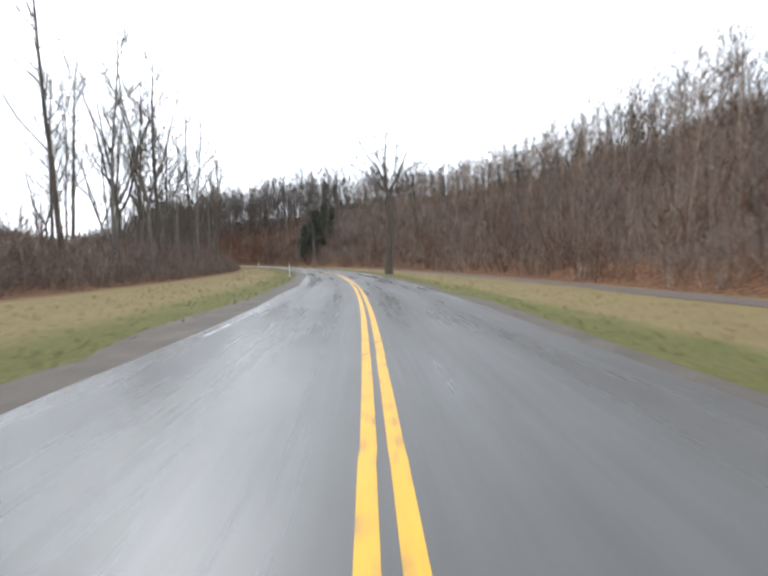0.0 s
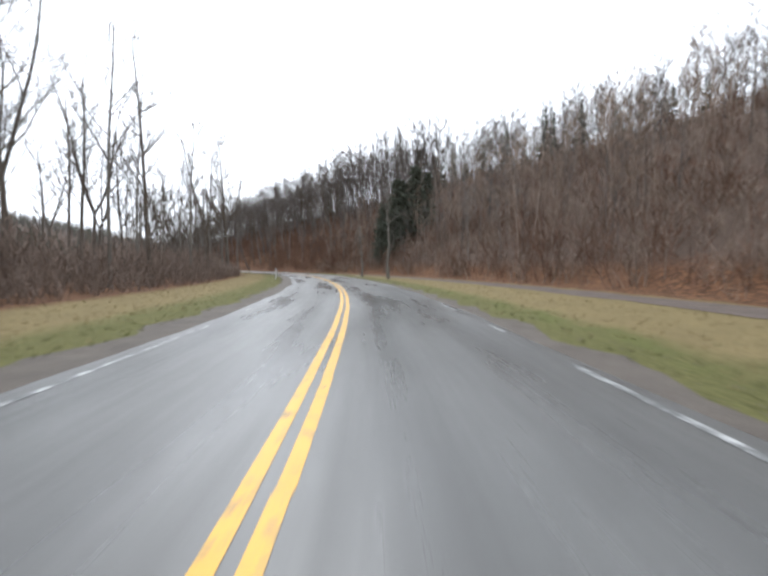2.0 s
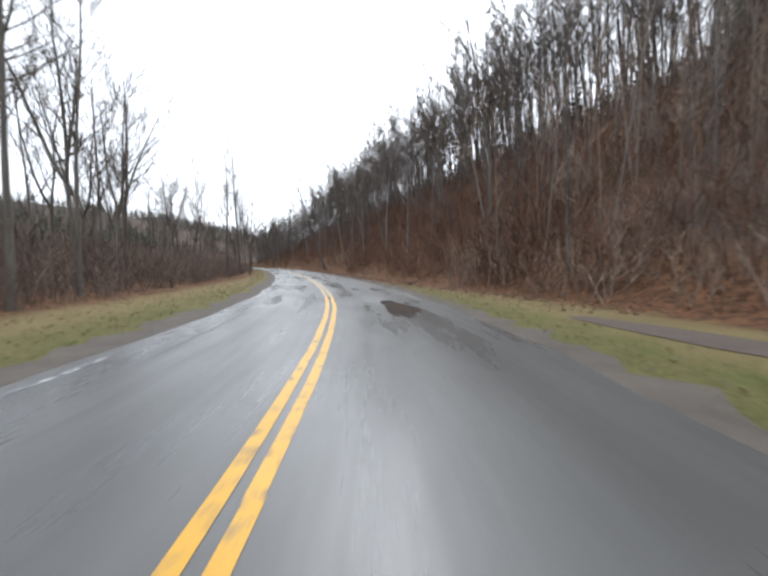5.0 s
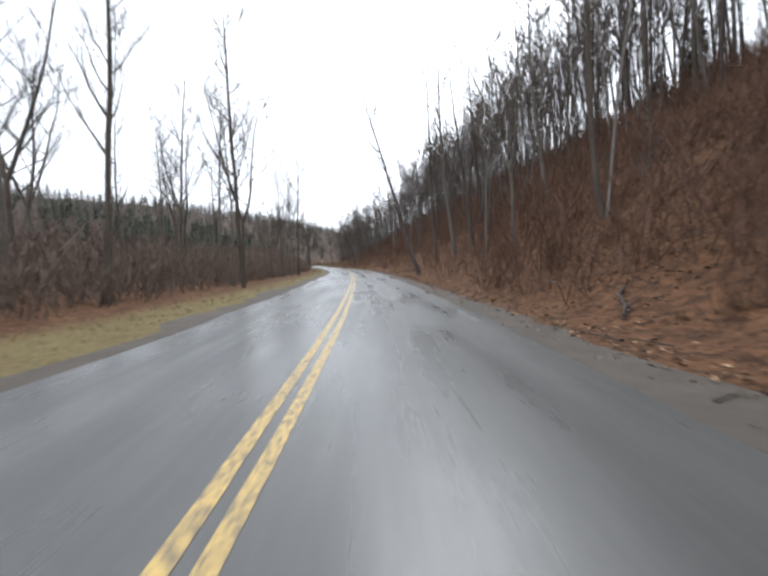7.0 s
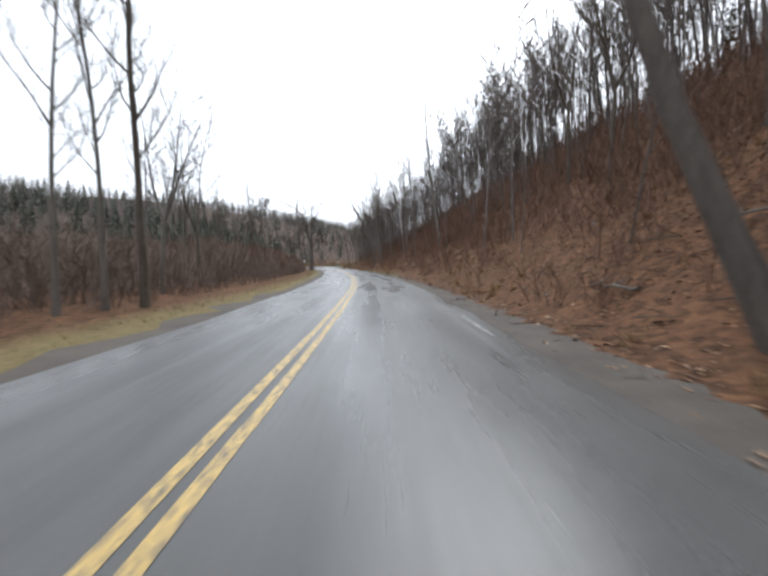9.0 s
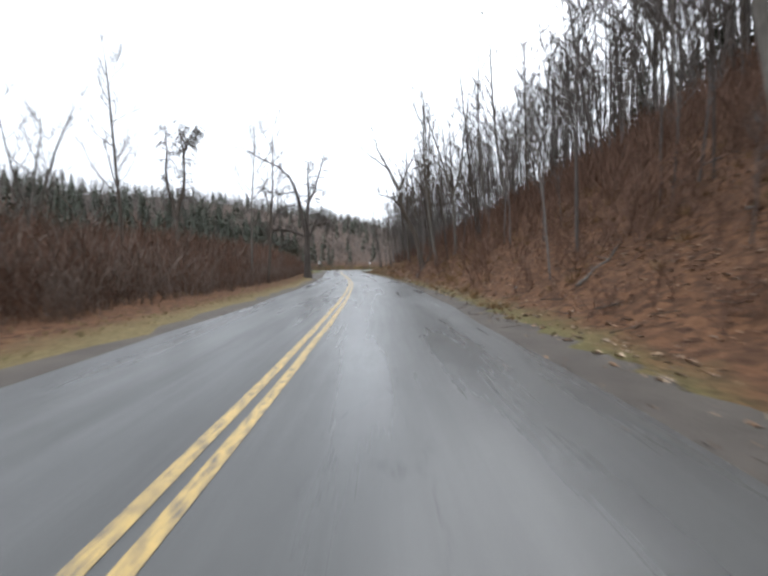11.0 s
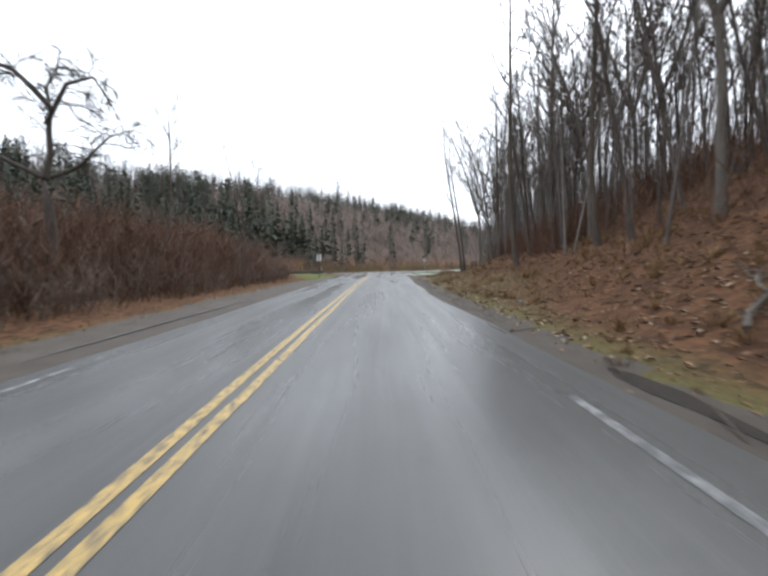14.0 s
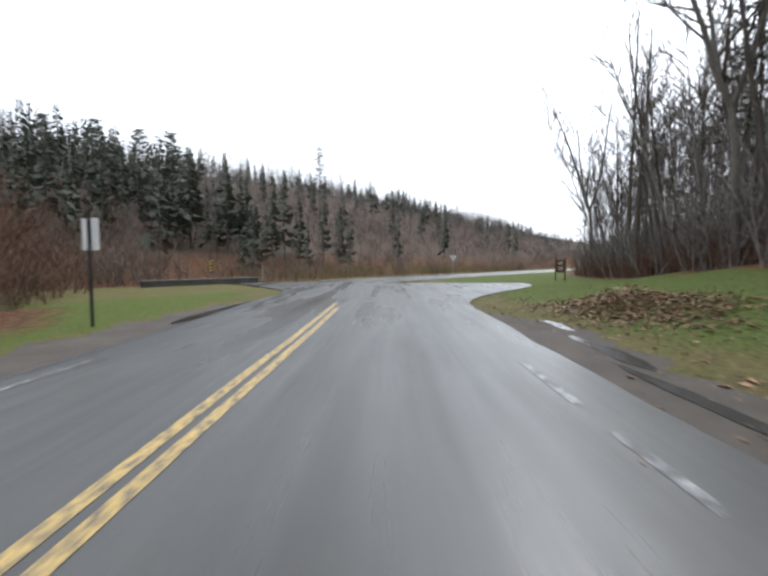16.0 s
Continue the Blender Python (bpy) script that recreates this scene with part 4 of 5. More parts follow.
# bare trees on the right bank
lean_a = tree_thing(8, BIG, "bare tree leaning over the road from the bank", BARK_DARK, BARK_DARK, 163.4, 5.8, tall=17, girth=0.16, first=0.5, limbs=12, spread=0.22, subs=7, twigs=7, lean=(-0.36, 0.18))
BANK = dict(first=0.40, spread=0.24, rise=0.14, subs=6, twigs=5, steep=1.4)
bank_a = tree_thing(9, BIG, "straight bare tree on the leafy bank", BARK_GREY, BARK_GREY, 163.6, 7.3, tall=16, girth=0.115, limbs=16, lean=(-0.16, 0.03), **BANK)
bank_b = tree_thing(10, BIG, "pale bare tree on the leafy bank", BARK_PALE, BARK_GREY, 160.5, 8.1, tall=16, girth=0.13, limbs=16, lean=(-0.18, 0.02), **BANK)
bank_c = tree_thing(13, BIG, "thin dark bare tree on the leafy bank", BARK_DARK, BARK_DARK, 158.6, 9.0, tall=14, girth=0.10, limbs=15, lean=(-0.16, 0.02), **BANK)
shaped_tree(11, "crooked bare tree with a bent limb over the road", BARK_GREY, 227.0, 7.0, 0.24, [
    (1.0, ((0, 0), (-0.4, 2.4), (-1.2, 4.4), (-2.1, 6.0), (-2.3, 7.6))), (0.45, ((-2.1, 5.9), (-2.8, 6.6), (-4.2, 6.9), (-4.25, 7.8))), (0.62, ((-2.3, 7.4), (-3.2, 9.2), (-4.2, 11.0), (-4.8, 13.0))), (0.45, ((-2.3, 7.4), (-1.6, 9.0), (-1.0, 10.6), (-0.9, 12.6))), (0.3, ((-3.4, 9.4), (-4.8, 10.4), (-6.2, 11.6))), (0.25, ((-1.4, 4.8), (0.2, 5.6), (1.4, 5.9)))], subs=8, reach=1.4)
copy_tree(bank_b, 223.2, 7.3, 0.2, 0.9)
copy_tree(bank_a, 231.0, 9.6, -0.3, 1.05)
copy_tree(bank_a, 237.4, 8.6, 0.4, 0.95)
for k in range(110):
    s = rng_t.uniform(98, 258)
    high = 17.0 + 9 * rng_t.random() if s < 222 else 4.0 + 12 * rng_t.random()
    o = float(np.interp(s, FOOT_S, FOOT_O)) + (high if k % 6 else 3.5 + 10 * rng_t.random())
    copy_tree(rng_t.choice((bank_a, bank_b, bank_c, bank_c, left_d)), s, o, rng_t.uniform(-0.6, 0.6), rng_t.uniform(0.7, 1.1))
# pines
pine_a = pine_thing(20, "tall dark green pine on the hillside", 91.5, 14.4, size=0.76, tall=14.5, girth=0.22, start=0.06, boughs=90, clumps=9, reach=0.22, clump=0.75)
pine_b = pine_thing(21, "slim pine with a thin ragged crown", 264.5, 15.0, tall=15, girth=0.12, start=0.40, boughs=46, clumps=6, reach=0.14, clump=0.34)
pine_c = pine_thing(22, "ragged white pine with level boughs", 300.0, -24, size=0.75, tall=12.5, girth=0.16, start=0.12, boughs=64, clumps=8, reach=0.27, clump=0.48)
for s, o, z in ((90.6, 17.4, 0.76), (92.6, 12.6, 0.6), (90.0, 13.0, 0.62), (93.8, 16.4, 0.68), (91.4, 19.6, 0.58), (90.4, 11.8, 0.42), (93.2, 12.4, 0.45), (118, 34, 0.7), (124, 42, 0.7)):
    copy_tree(pine_a, s, o, rng_t.uniform(0, 6), z)
for s, o, z in ((268.5, 17.0, 0.9), (324, -9.8, 0.9)):
    copy_tree(pine_b, s, o, rng_t.uniform(0, 6), z)
for s, o, z in ((302.5, -29, 0.7), (297, -31, 0.6), (294, -34, 0.62), (305, -36, 0.72), (290, -37, 0.6), (286, -34, 0.52), (282, -38, 0.6), (299, -21.5, 0.6), (308, -27, 0.6), (288, -29, 0.48), (278, -33, 0.5), (296, -22, 0.5), (293, -26, 0.55)):
    copy_tree(pine_c, s, o, rng_t.uniform(0, 6), z)
for k in range(24):
    s = 256 + 34 * (k + rng_t.random()) / 24
    copy_tree(rng_t.choice((bank_a, bank_c, bank_c, left_d)), s, float(np.interp(s, LAWN_S, LAWN_O)) + 0.5 + 7 * rng_t.random() ** 1.5, rng_t.uniform(-0.8, 0.8), rng_t.uniform(0.7, 1.1))
for src, s, o, z in ((bank_c, 246.6, 9.6, 0.7), (bank_c, 248.2, 10.6, 0.8), (bank_c, 252.4, 7.6, 0.8), (bank_c, 252.8, 7.9, 0.75), (left_d, 250.5, 8.4, 0.7), (bank_a, 245.5, 8.2, 0.9)):
    copy_tree(src, s, o, rng_t.uniform(-0.8, 0.8), z)
# branchy trees on the bank where the road bends
for src, s, o, z in ((left_b, 168, 11.0, 0.95), (left_d, 171, 13.5, 0.9), (left_b, 178, 12.0, 0.8), (left_a, 150, 19.0, 0.9), (left_d, 145, 21.0, 0.9), (left_b, 185, 14.0, 0.85)):
    copy_tree(src, s, o, rng_t.uniform(0, 6.28), z)


# ---- far woods, brush and grass, each one object of countless pieces ----
def low_tree(seed, limbs=12, twigs=110, girth=0.0065, low=0.38, reach=0.26, solid=True):
    """A slim leafless tree, one unit tall."""
    rng = random.Random(seed)
    s = Soup()
    base = wander((0, 0, -0.03), (rng.uniform(-0.08, 0.08), rng.uniform(-0.08, 0.08), 1), 1.0, 3, rng, 0.06, 0.05)
    s.tube(base, [girth, girth * 0.75, girth * 0.45, 0.0], 4, rng)
    boughs = []
    for k in range(limbs):
        t = low + (0.96 - low) * (k + rng.random()) / limbs
        p, _ = point_on(base, t)
        a = rng.uniform(0, 6.28)
        b = wander(p, (math.cos(a), math.sin(a), rng.uniform(0.8, 1.7)), reach * (1.25 - 0.9 * t) * rng.uniform(0.7, 1.25), 2, rng, 0.25, 0.1)
        if solid:
            s.tube(b, [girth * 0.42, girth * 0.28, 0.0], 3, rng)
        else:
            s.blade(b[0], b[1], girth * 0.5, girth * 0.35, rng)
            s.sliver(b[1], b[2], girth * 0.35, rng)
        boughs.append(b)
    for k in range(twigs):
        p, d = point_on(rng.choice(boughs), rng.uniform(0.1, 1.0))
        e = p + (d + Vector((rng.uniform(-1, 1), rng.uniform(-1, 1), rng.uniform(-0.2, 1)))).normalized() * rng.uniform(0.04, 0.15)
        s.sliver(p, e, 0.0017, rng)
    return triangles(s)


def low_pine(seed, boughs=52):
    """A far conifer, one unit tall: whorls of drooping needle sprays."""
    rng = random.Random(seed)
    s = Soup()
    s.tube([(0, 0, -0.03), (0, 0, 0.5), (0, 0, 1.0)], [0.014, 0.009, 0.0], 4, rng)
    wide = rng.uniform(0.15, 0.21)
    for k in range(boughs):
        t = 0.16 + 0.84 * ((k + rng.random()) / boughs) ** 0.85
        a, ln = k * 2.4 + rng.uniform(-0.6, 0.6), wide * (1.08 - t) ** 0.8 * rng.uniform(0.55, 1.25) + 0.012
        p = Vector((0, 0, t))
        d = Vector((math.cos(a), math.sin(a), rng.uniform(-0.55, 0.25)))
        q = p + d * ln
        w = (d.cross(Vector((0, 0, 1))).normalized() + Vector((0, 0, rng.uniform(-1.2, 1.2)))) * ln * 0.26
        m = p + d * ln * 0.6
        s.add([tuple(p), tuple(m + w), tuple(q), tuple(m - w + Vector((0, 0, -0.02)))], [(0, 1, 2), (0, 2, 3)])
    return triangles(s)


def shrub(seed, stems=6, twigs=5, lean=0.7, width=0.011, solid=False):
    rng = random.Random(seed)
    s = Soup()
    for k in range(stems):
        a = rng.uniform(0, 6.28)
        b = wander((rng.uniform(-0.2, 0.2), rng.uniform(-0.2, 0.2), -0.05), (math.cos(a) * lean * rng.random(), math.sin(a) * lean * rng.random(), 1), rng.uniform(0.6, 1.0), 2, rng, 0.2, 0.0)
        if solid:
            s.tube(b, [width, width * 0.7, 0.0], 3, rng)
        else:
            s.blade(b[0], b[1], width, width * 0.8, rng)
            s.sliver(b[1], b[2], width * 0.8, rng)
        for _ in range(twigs):
            p, d = point_on(b, rng.uniform(0.15, 1.0))
            e = p + (d + Vector((rng.uniform(-1, 1), rng.uniform(-1, 1), rng.uniform(-0.4, 0.8)))).normalized() * rng.uniform(0.15, 0.45)
            s.sliver(p, e, width * 0.75, rng)
    return triangles(s)


def tuft(seed, blades=7):
    rng = random.Random(seed)
    s = Soup()
    for k in range(blades):
        a, r = rng.uniform(0, 6.28), rng.uniform(0, 0.5)
        p = Vector((math.cos(a), math.sin(a), 0)) * r
        tipv = p + Vector((math.cos(a) * rng.uniform(0.1, 0.9), math.sin(a) * rng.uniform(0.1, 0.9), rng.uniform(0.5, 1.0)))
        w = Vector((-math.sin(a), math.cos(a), 0)) * 0.05
        s.add([tuple(p - w), tuple(p + w), tuple(tipv)], [(0, 1, 2)])
    return triangles(s)


def leaf_piece(seed):
    rng = random.Random(seed)
    b = rng.uniform(0.1, 0.4)
    return np.array([(-0.5, 0, 0), (0, -0.32, b), (0.5, 0, 0.05), (0, 0.32, b * rng.uniform(0.3, 1))], float), np.array([(0, 1, 2), (0, 2, 3)])


def stick(seed):
    rng = random.Random(seed)
    s = Soup()
    pts = wander((-0.5, 0, 0), (1, 0, 0.05), 1.0, 3, rng, 0.22, 0.0)
    s.tube(pts, [0.017, 0.014, 0.010, 0.0], 3, rng)
    p, d = point_on(pts, 0.5)
    s.sliver(p, p + Vector((0.2, rng.uniform(-0.3, 0.3), 0.12)), 0.012, rng)
    return triangles(s)


def place_many(n, s_range, o_range, seed, power=1.0):
    rng = np.random.default_rng(seed)
    s = np.interp(rng.uniform(*np.interp(s_range, LS, LLEN), n), LLEN, LS)
    o = o_range[0] + (o_range[1] - o_range[0]) * rng.random(n) ** power
    x, y = at(s, o)
    return rng, s, o, np.asarray(x), np.asarray(y)


def stuff(name, label, category, templates, mat, x, y, sizes, rng, dz=0.0, lean=0.0, tilt=0.0):
    z = height(x, y) + dz
    n = len(x)
    leans = rng.normal(0, lean, (n, 2)) if lean else None
    if tilt:
        s, o = along(x, y)
        x1, y1 = at(s, o - 1)
        leans = leans + tilt * np.stack([x1 - x, y1 - y], -1)
    v, f = scatter(templates, rng.integers(0, len(templates), n), np.stack([x, y, z], -1), rng.uniform(0, 6.28, n), sizes, leans)
    return tagged(new(name, array_mesh(name, v, f, mat)), label, category, kind="stuff")


LOW_TREES = [low_tree(100 + i, 11, 100, solid=False) for i in range(8)]
THIN_TREES = [low_tree(130 + i, 9, 80, 0.0048, 0.42, 0.2, False) for i in range(6)]
FAR_TREES = [low_tree(150 + i, 7, 44, 0.006, 0.3, 0.26, False) for i in range(6)]
LOW_PINES = [low_pine(200 + i, 90) for i in range(7)]
SHRUBS = [shrub(300 + i, width=0.009) for i in range(8)]
FINE_SHRUBS = [shrub(320 + i, 8, 8, 0.8, 0.0065) for i in range(8)]
TANGLE = [shrub(340 + i, 7, 8, 0.6, 0.0065, True) for i in range(5)]
NEAR_TREES = [low_tree(170 + i, 11, 130, 0.0062, 0.35, 0.24) for i in range(6)]
TUFTS = [tuft(400 + i) for i in range(5)]
TUSSOCKS = [tuft(430 + i, 22) for i in range(5)]
STICKS = [stick(600 + i) for i in range(4)]
LEAVES = [leaf_piece(500 + i) for i in range(5)]


def clear(s, o, x, y):
    """Places off the roads and the lawn."""
    u, w = cross_along(x, y)
    lawn = (s > 254) & (o > 0) & (w > -6) & (o < np.interp(s, LAWN_S, LAWN_O) + 0.4)
    return ~((np.abs(w) < 6.5) & (s > 229) & (u > -7)) & ~lawn


# woods on the slope to the right
def slope_places(n, seed, s_range, start, deep, power):
    rng, s, o, x, y = place_many(n, s_range, (0, 1), seed)
    o = np.interp(s, FOOT_S, FOOT_O) + start + deep * rng.random(n) ** power
    x, y = at(s, o)
    return rng, s, o, x, y


rng, s, o, x, y = slope_places(2300, 11, (-40, 330), 3.0, 80, 0.95)
keep = clear(s, o, x, y) & (s < 300 + o * 0.2) & ~((s > 225) & ((o < 9) | (rng.random(len(s)) < 0.6))) & ~((s > 84) & (s < 99) & (o < 24) & (rng.random(len(s)) < 0.8))
up = o - np.interp(s, FOOT_S, FOOT_O)
keep &= ~((s > 116) & (s < 230) & (up > 17) & (rng.random(len(s)) < 0.6))
keep &= ~((s > 104) & (s < 232) & (up < 17) & (rng.random(len(s)) < np.interp(s, [104, 116, 226, 232], [0.2, 0.93, 0.9, 0.5])))
size = rng.uniform(9, 14, len(s)) * np.interp(up, [0, 24, 32], [0.62, 0.8, 1.0]) * np.interp(s, [50, 100, 120, 225, 240], [0.85, 1.0, 1.15, 1.15, 1.0])
stuff("hillside_woods", "bare brown woods on the steep hillside", "woods", LOW_TREES, TWIG_FAR, x[keep], y[keep], size[keep], rng, lean=0.06)
rng, s, o, x, y = slope_places(1500, 41, (100, 300), 2.0, 45, 1.1)
keep = clear(s, o, x, y) & (s < 285 + o * 0.2) & ~((s > 225) & ((o < 9) | (rng.random(len(s)) < 0.6)))
up = o - np.interp(s, FOOT_S, FOOT_O)
keep &= ~((s > 104) & (s < 228) & (rng.random(len(s)) < np.where(up < 16, 0.9, 0.5)))
stuff("hillside_saplings", "thin grey saplings on the hillside", "woods", THIN_TREES, TWIG_GREY, x[keep], y[keep], rng.uniform(7, 15, keep.sum()), rng, lean=0.08)
rng, s, o, x, y = slope_places(430, 13, (-40, 300), 24, 45, 1.0)
keep = clear(s, o, x, y)
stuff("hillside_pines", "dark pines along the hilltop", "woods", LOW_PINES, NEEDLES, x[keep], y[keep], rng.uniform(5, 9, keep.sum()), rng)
rng, s, o, x, y = slope_places(1050, 43, (-60, 330), 28, 50, 1.0)
keep = (s < 112) | (s > 232) | (rng.random(len(s)) < 0.35)
x, y, s = x[keep], y[keep], s[keep]
stuff("ridge_woods", "bare grey woods along the hilltop", "woods", LOW_TREES, TWIG_GREY, x, y, rng.uniform(9, 15, len(x)) * np.interp(s, [50, 100, 130], [0.8, 1.0, 1.1]), rng, lean=0.05)
rng, s, o, x, y = slope_places(430, 44, (104, 236), 13.5, 13, 1.0)
stuff("crest_woods", "close-set thin bare trees along the top of the bank", "woods", NEAR_TREES, TWIG_FAR, x, y, rng.uniform(10, 18, len(x)), rng, lean=0.07, tilt=0.10)
# understorey on the slope
rng, s, o, x, y = slope_places(6600, 14, (-40, 290), 0.8, 42, 1.15)
keep = clear(s, o, x, y) & ~((s > 150) & (s < 255) & (o < 12) & (rng.random(len(s)) < 0.85)) & ~((s > 108) & (s < 150) & (rng.random(len(s)) < 0.45)) & ~((s > 236) & (o < np.interp(s, [236, 246, 260], [7.0, 10.5, 13.0])))
size = rng.uniform(1.0, 3.0, len(s)) * np.where(s < 110, 1.25, 1.0)
stuff("hillside_brush", "russet bare undergrowth on the hillside", "brush", SHRUBS, BRUSH_RED, x[keep], y[keep], size[keep], rng, lean=0.08)
rng, s, o, x, y = slope_places(4200, 47, (104, 236), 1.0, 24, 0.9)
keep = (o > np.interp(s, [104, 150, 158, 190, 200, 236], [6.4, 6.6, 10.5, 8.0, 8.5, 10.0])) & (rng.random(len(s)) < np.interp(o, [6, 12, 22], [0.9, 0.7, 0.35]))
stuff("bank_brush", "reddish bare brush on the bank", "brush", SHRUBS, BRUSH_RED, x[keep], y[keep], rng.uniform(1.2, 2.8, keep.sum()), rng, lean=0.1)
rng, s, o, x, y = slope_places(4300, 49, (-30, 114), 0.5, 30, 1.0)
stuff("slope_brush", "purple-brown brush on the hillside above the track", "brush", SHRUBS, TWIG_TAN_HAZE, x, y, rng.uniform(1.2, 2.8, len(x)), rng, lean=0.1)
rng, s, o, x, y = slope_places(150, 50, (66, 114), 2.0, 28, 1.0)
stuff("slope_saplings", "thin pale saplings on the hillside above the track", "woods", THIN_TREES, TWIG_GREY, x, y, rng.uniform(4, 9, len(x)), rng, lean=0.08)
rng, s, o, x, y = slope_places(5200, 52, (106, 250), 0.9, 19, 0.85)
keep = rng.random(len(s)) < np.interp(s, [106, 116, 148, 158, 188, 196, 214, 240], [1.0, 1.0, 0.9, 0.30, 0.35, 0.75, 0.6, 0.3]) * np.interp(o, [5, 8, 16], [0.45, 1.0, 1.0])
keep &= (s < 236) | (o > 10)
stuff("bank_briars", "low tangled russet briars on the bank", "brush", FINE_SHRUBS, BRUSH_RED, x[keep], y[keep], rng.uniform(0.5, 1.7, keep.sum()), rng, lean=0.12)
rng, s, o, x, y = slope_places(170, 53, (106, 235), 3.0, 17, 1.0)
stuff("bank_saplings", "thin grey-brown saplings on the bank", "woods", NEAR_TREES, TWIG_FAR, x, y, rng.uniform(2.5, 7.5, len(x)), rng, lean=0.10)
rng, s, o, x, y = slope_places(1500, 54, (-45, 112), 1.0, 34, 0.9)
keep = ~((s > 84) & (s < 99) & (o < 24))
stuff("slope_woods", "thin brown trees standing close on the hillside above the track", "woods", THIN_TREES, TWIG_TAN_HAZE, x[keep], y[keep], rng.uniform(4.5, 10, keep.sum()), rng, lean=0.05)
rng, s, o, x, y = slope_places(110, 55, (226, 260), 5.0, 20, 1.0)
keep = clear(s, o, x, y)
stuff("bend_woods", "close-set bare trees with fine twigs above the bank", "woods", NEAR_TREES, TWIG_FAR, x[keep], y[keep], rng.uniform(6, 15, keep.sum()), rng, lean=0.09, tilt=0.08)
# brush on the left, low and dense
LEFT_EDGE = ([0, 60, 95, 134, 184, 229, 252, 259, 263, 270], [12, 9.5, 8.3, 6.3, 5.8, 5.3, 5.5, 6.5, 9, 16])
rng, s, o, x, y = place_many(6000, (-40, 264), (0, 1), 15)
back = 40 * rng.random(len(s)) ** 1.9
o = -(np.interp(s, *LEFT_EDGE) + 0.3 + back)
x, y = at(s, o)
keep = clear(s, o, x, y)
size = np.clip(1.1 + 0.55 * back, 0, 3.2) * rng.uniform(0.75, 1.25, len(s)) * np.interp(s, [0, 120, 150], [1.15, 1.05, 1.0])
stuff("roadside_brush", "dense brown leafless brush beside the road", "brush", SHRUBS, BRUSH, x[keep], y[keep], size[keep], rng, lean=0.08)
# far woods on the left and beyond the junction
rng, s, o, x, y = place_many(1500, (-40, 420), (-240, -42), 16)
stuff("far_woods", "distant grey-brown bare woods across the valley", "woods", FAR_TREES, TWIG_FAR, x, y, rng.uniform(6, 10, len(x)), rng, lean=0.04)
rng, s, o, x, y = place_many(220, (40, 430), (-300, -125), 17)
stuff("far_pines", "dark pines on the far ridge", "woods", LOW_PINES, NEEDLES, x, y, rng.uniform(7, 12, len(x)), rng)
rng = np.random.default_rng(18)
n = 3300
u, w = rng.uniform(-110, 300, n), -(9 + 170 * rng.random(n) ** 1.2)
x, y = cross_at(u, w)
size = rng.uniform(6, 9.5, n) * np.interp(-w, [8, 40, 80], [0.6, 0.8, 1.05])
# The paler twig colour here paints in the haze over these woods.
stuff("woods_beyond_junction", "bare woods behind the road junction", "woods", FAR_TREES, TWIG_GREY, x, y, size, rng, lean=0.04)
n1, n2 = 280, 150
u, w = np.concatenate([rng.uniform(-50, 300, n1), rng.uniform(-70, 12, n2), rng.uniform(5, 130, 40)]), -np.concatenate([40 + 150 * rng.random(n1), 16 + 50 * rng.random(n2), 12 + 55 * rng.random(40)])
x, y = cross_at(u, w)
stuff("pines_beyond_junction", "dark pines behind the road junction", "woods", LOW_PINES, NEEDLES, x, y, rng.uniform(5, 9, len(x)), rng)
n = 2600
u, w = rng.uniform(-70, 200, n), -(4.4 + 60 * rng.random(n) ** 1.7)
x, y = cross_at(u, w)
stuff("brush_beyond_junction", "brown brush behind the road junction", "brush", SHRUBS, BRUSH, x, y, rng.uniform(1.2, 2.8, n), rng)
# tall brush that fills the far slopes
n = 2300
u, w = rng.uniform(-110, 300, n), -(16 + 150 * rng.random(n))
x, y = cross_at(u, w)
stuff("thicket_beyond_junction", "grey-brown thicket on the slope behind the junction", "brush", SHRUBS, TWIG_FAR, x, y, rng.uniform(3.0, 5.5, n), rng)
rng, s, o, x, y = place_many(2400, (-30, 330), (-160, -40), 32)
stuff("far_thicket", "grey-brown thicket across the valley", "brush", SHRUBS, TWIG_FAR, x, y, rng.uniform(3.0, 5.0, len(x)), rng)
rng, s, o, x, y = place_many(3000, (200, 276), (-25, -5.0), 33, 1.2)
u, w = cross_along(x, y)
edge = np.interp(s, [200, 229, 245, 252, 256, 261, 268, 276], [6.0, 5.4, 5.6, 6.2, 6.4, 8.0, 10.6, 13.5])
keep = (-o > edge) & ((w > 3.0) | (u < -9))
size = rng.uniform(0.75, 1.25, len(s)) * np.interp(-o - edge, [0, 2.0, 7], [0.9, 2.3, 3.8]) * np.interp(s, [225, 245], [0.9, 1.1])
stuff("junction_brush", "tall dark russet brush at the road edge", "brush", FINE_SHRUBS, BRUSH_RED, x[keep], y[keep], size[keep], rng)
n = 500
u, w = rng.uniform(2, 60, n), -(4.2 + 5 * rng.random(n))
x, y = cross_at(u, w)
stuff("tan_brush", "low tan bushes behind the junction", "brush", SHRUBS, DRY_BLADE, x, y, rng.uniform(0.7, 1.7, n), rng)
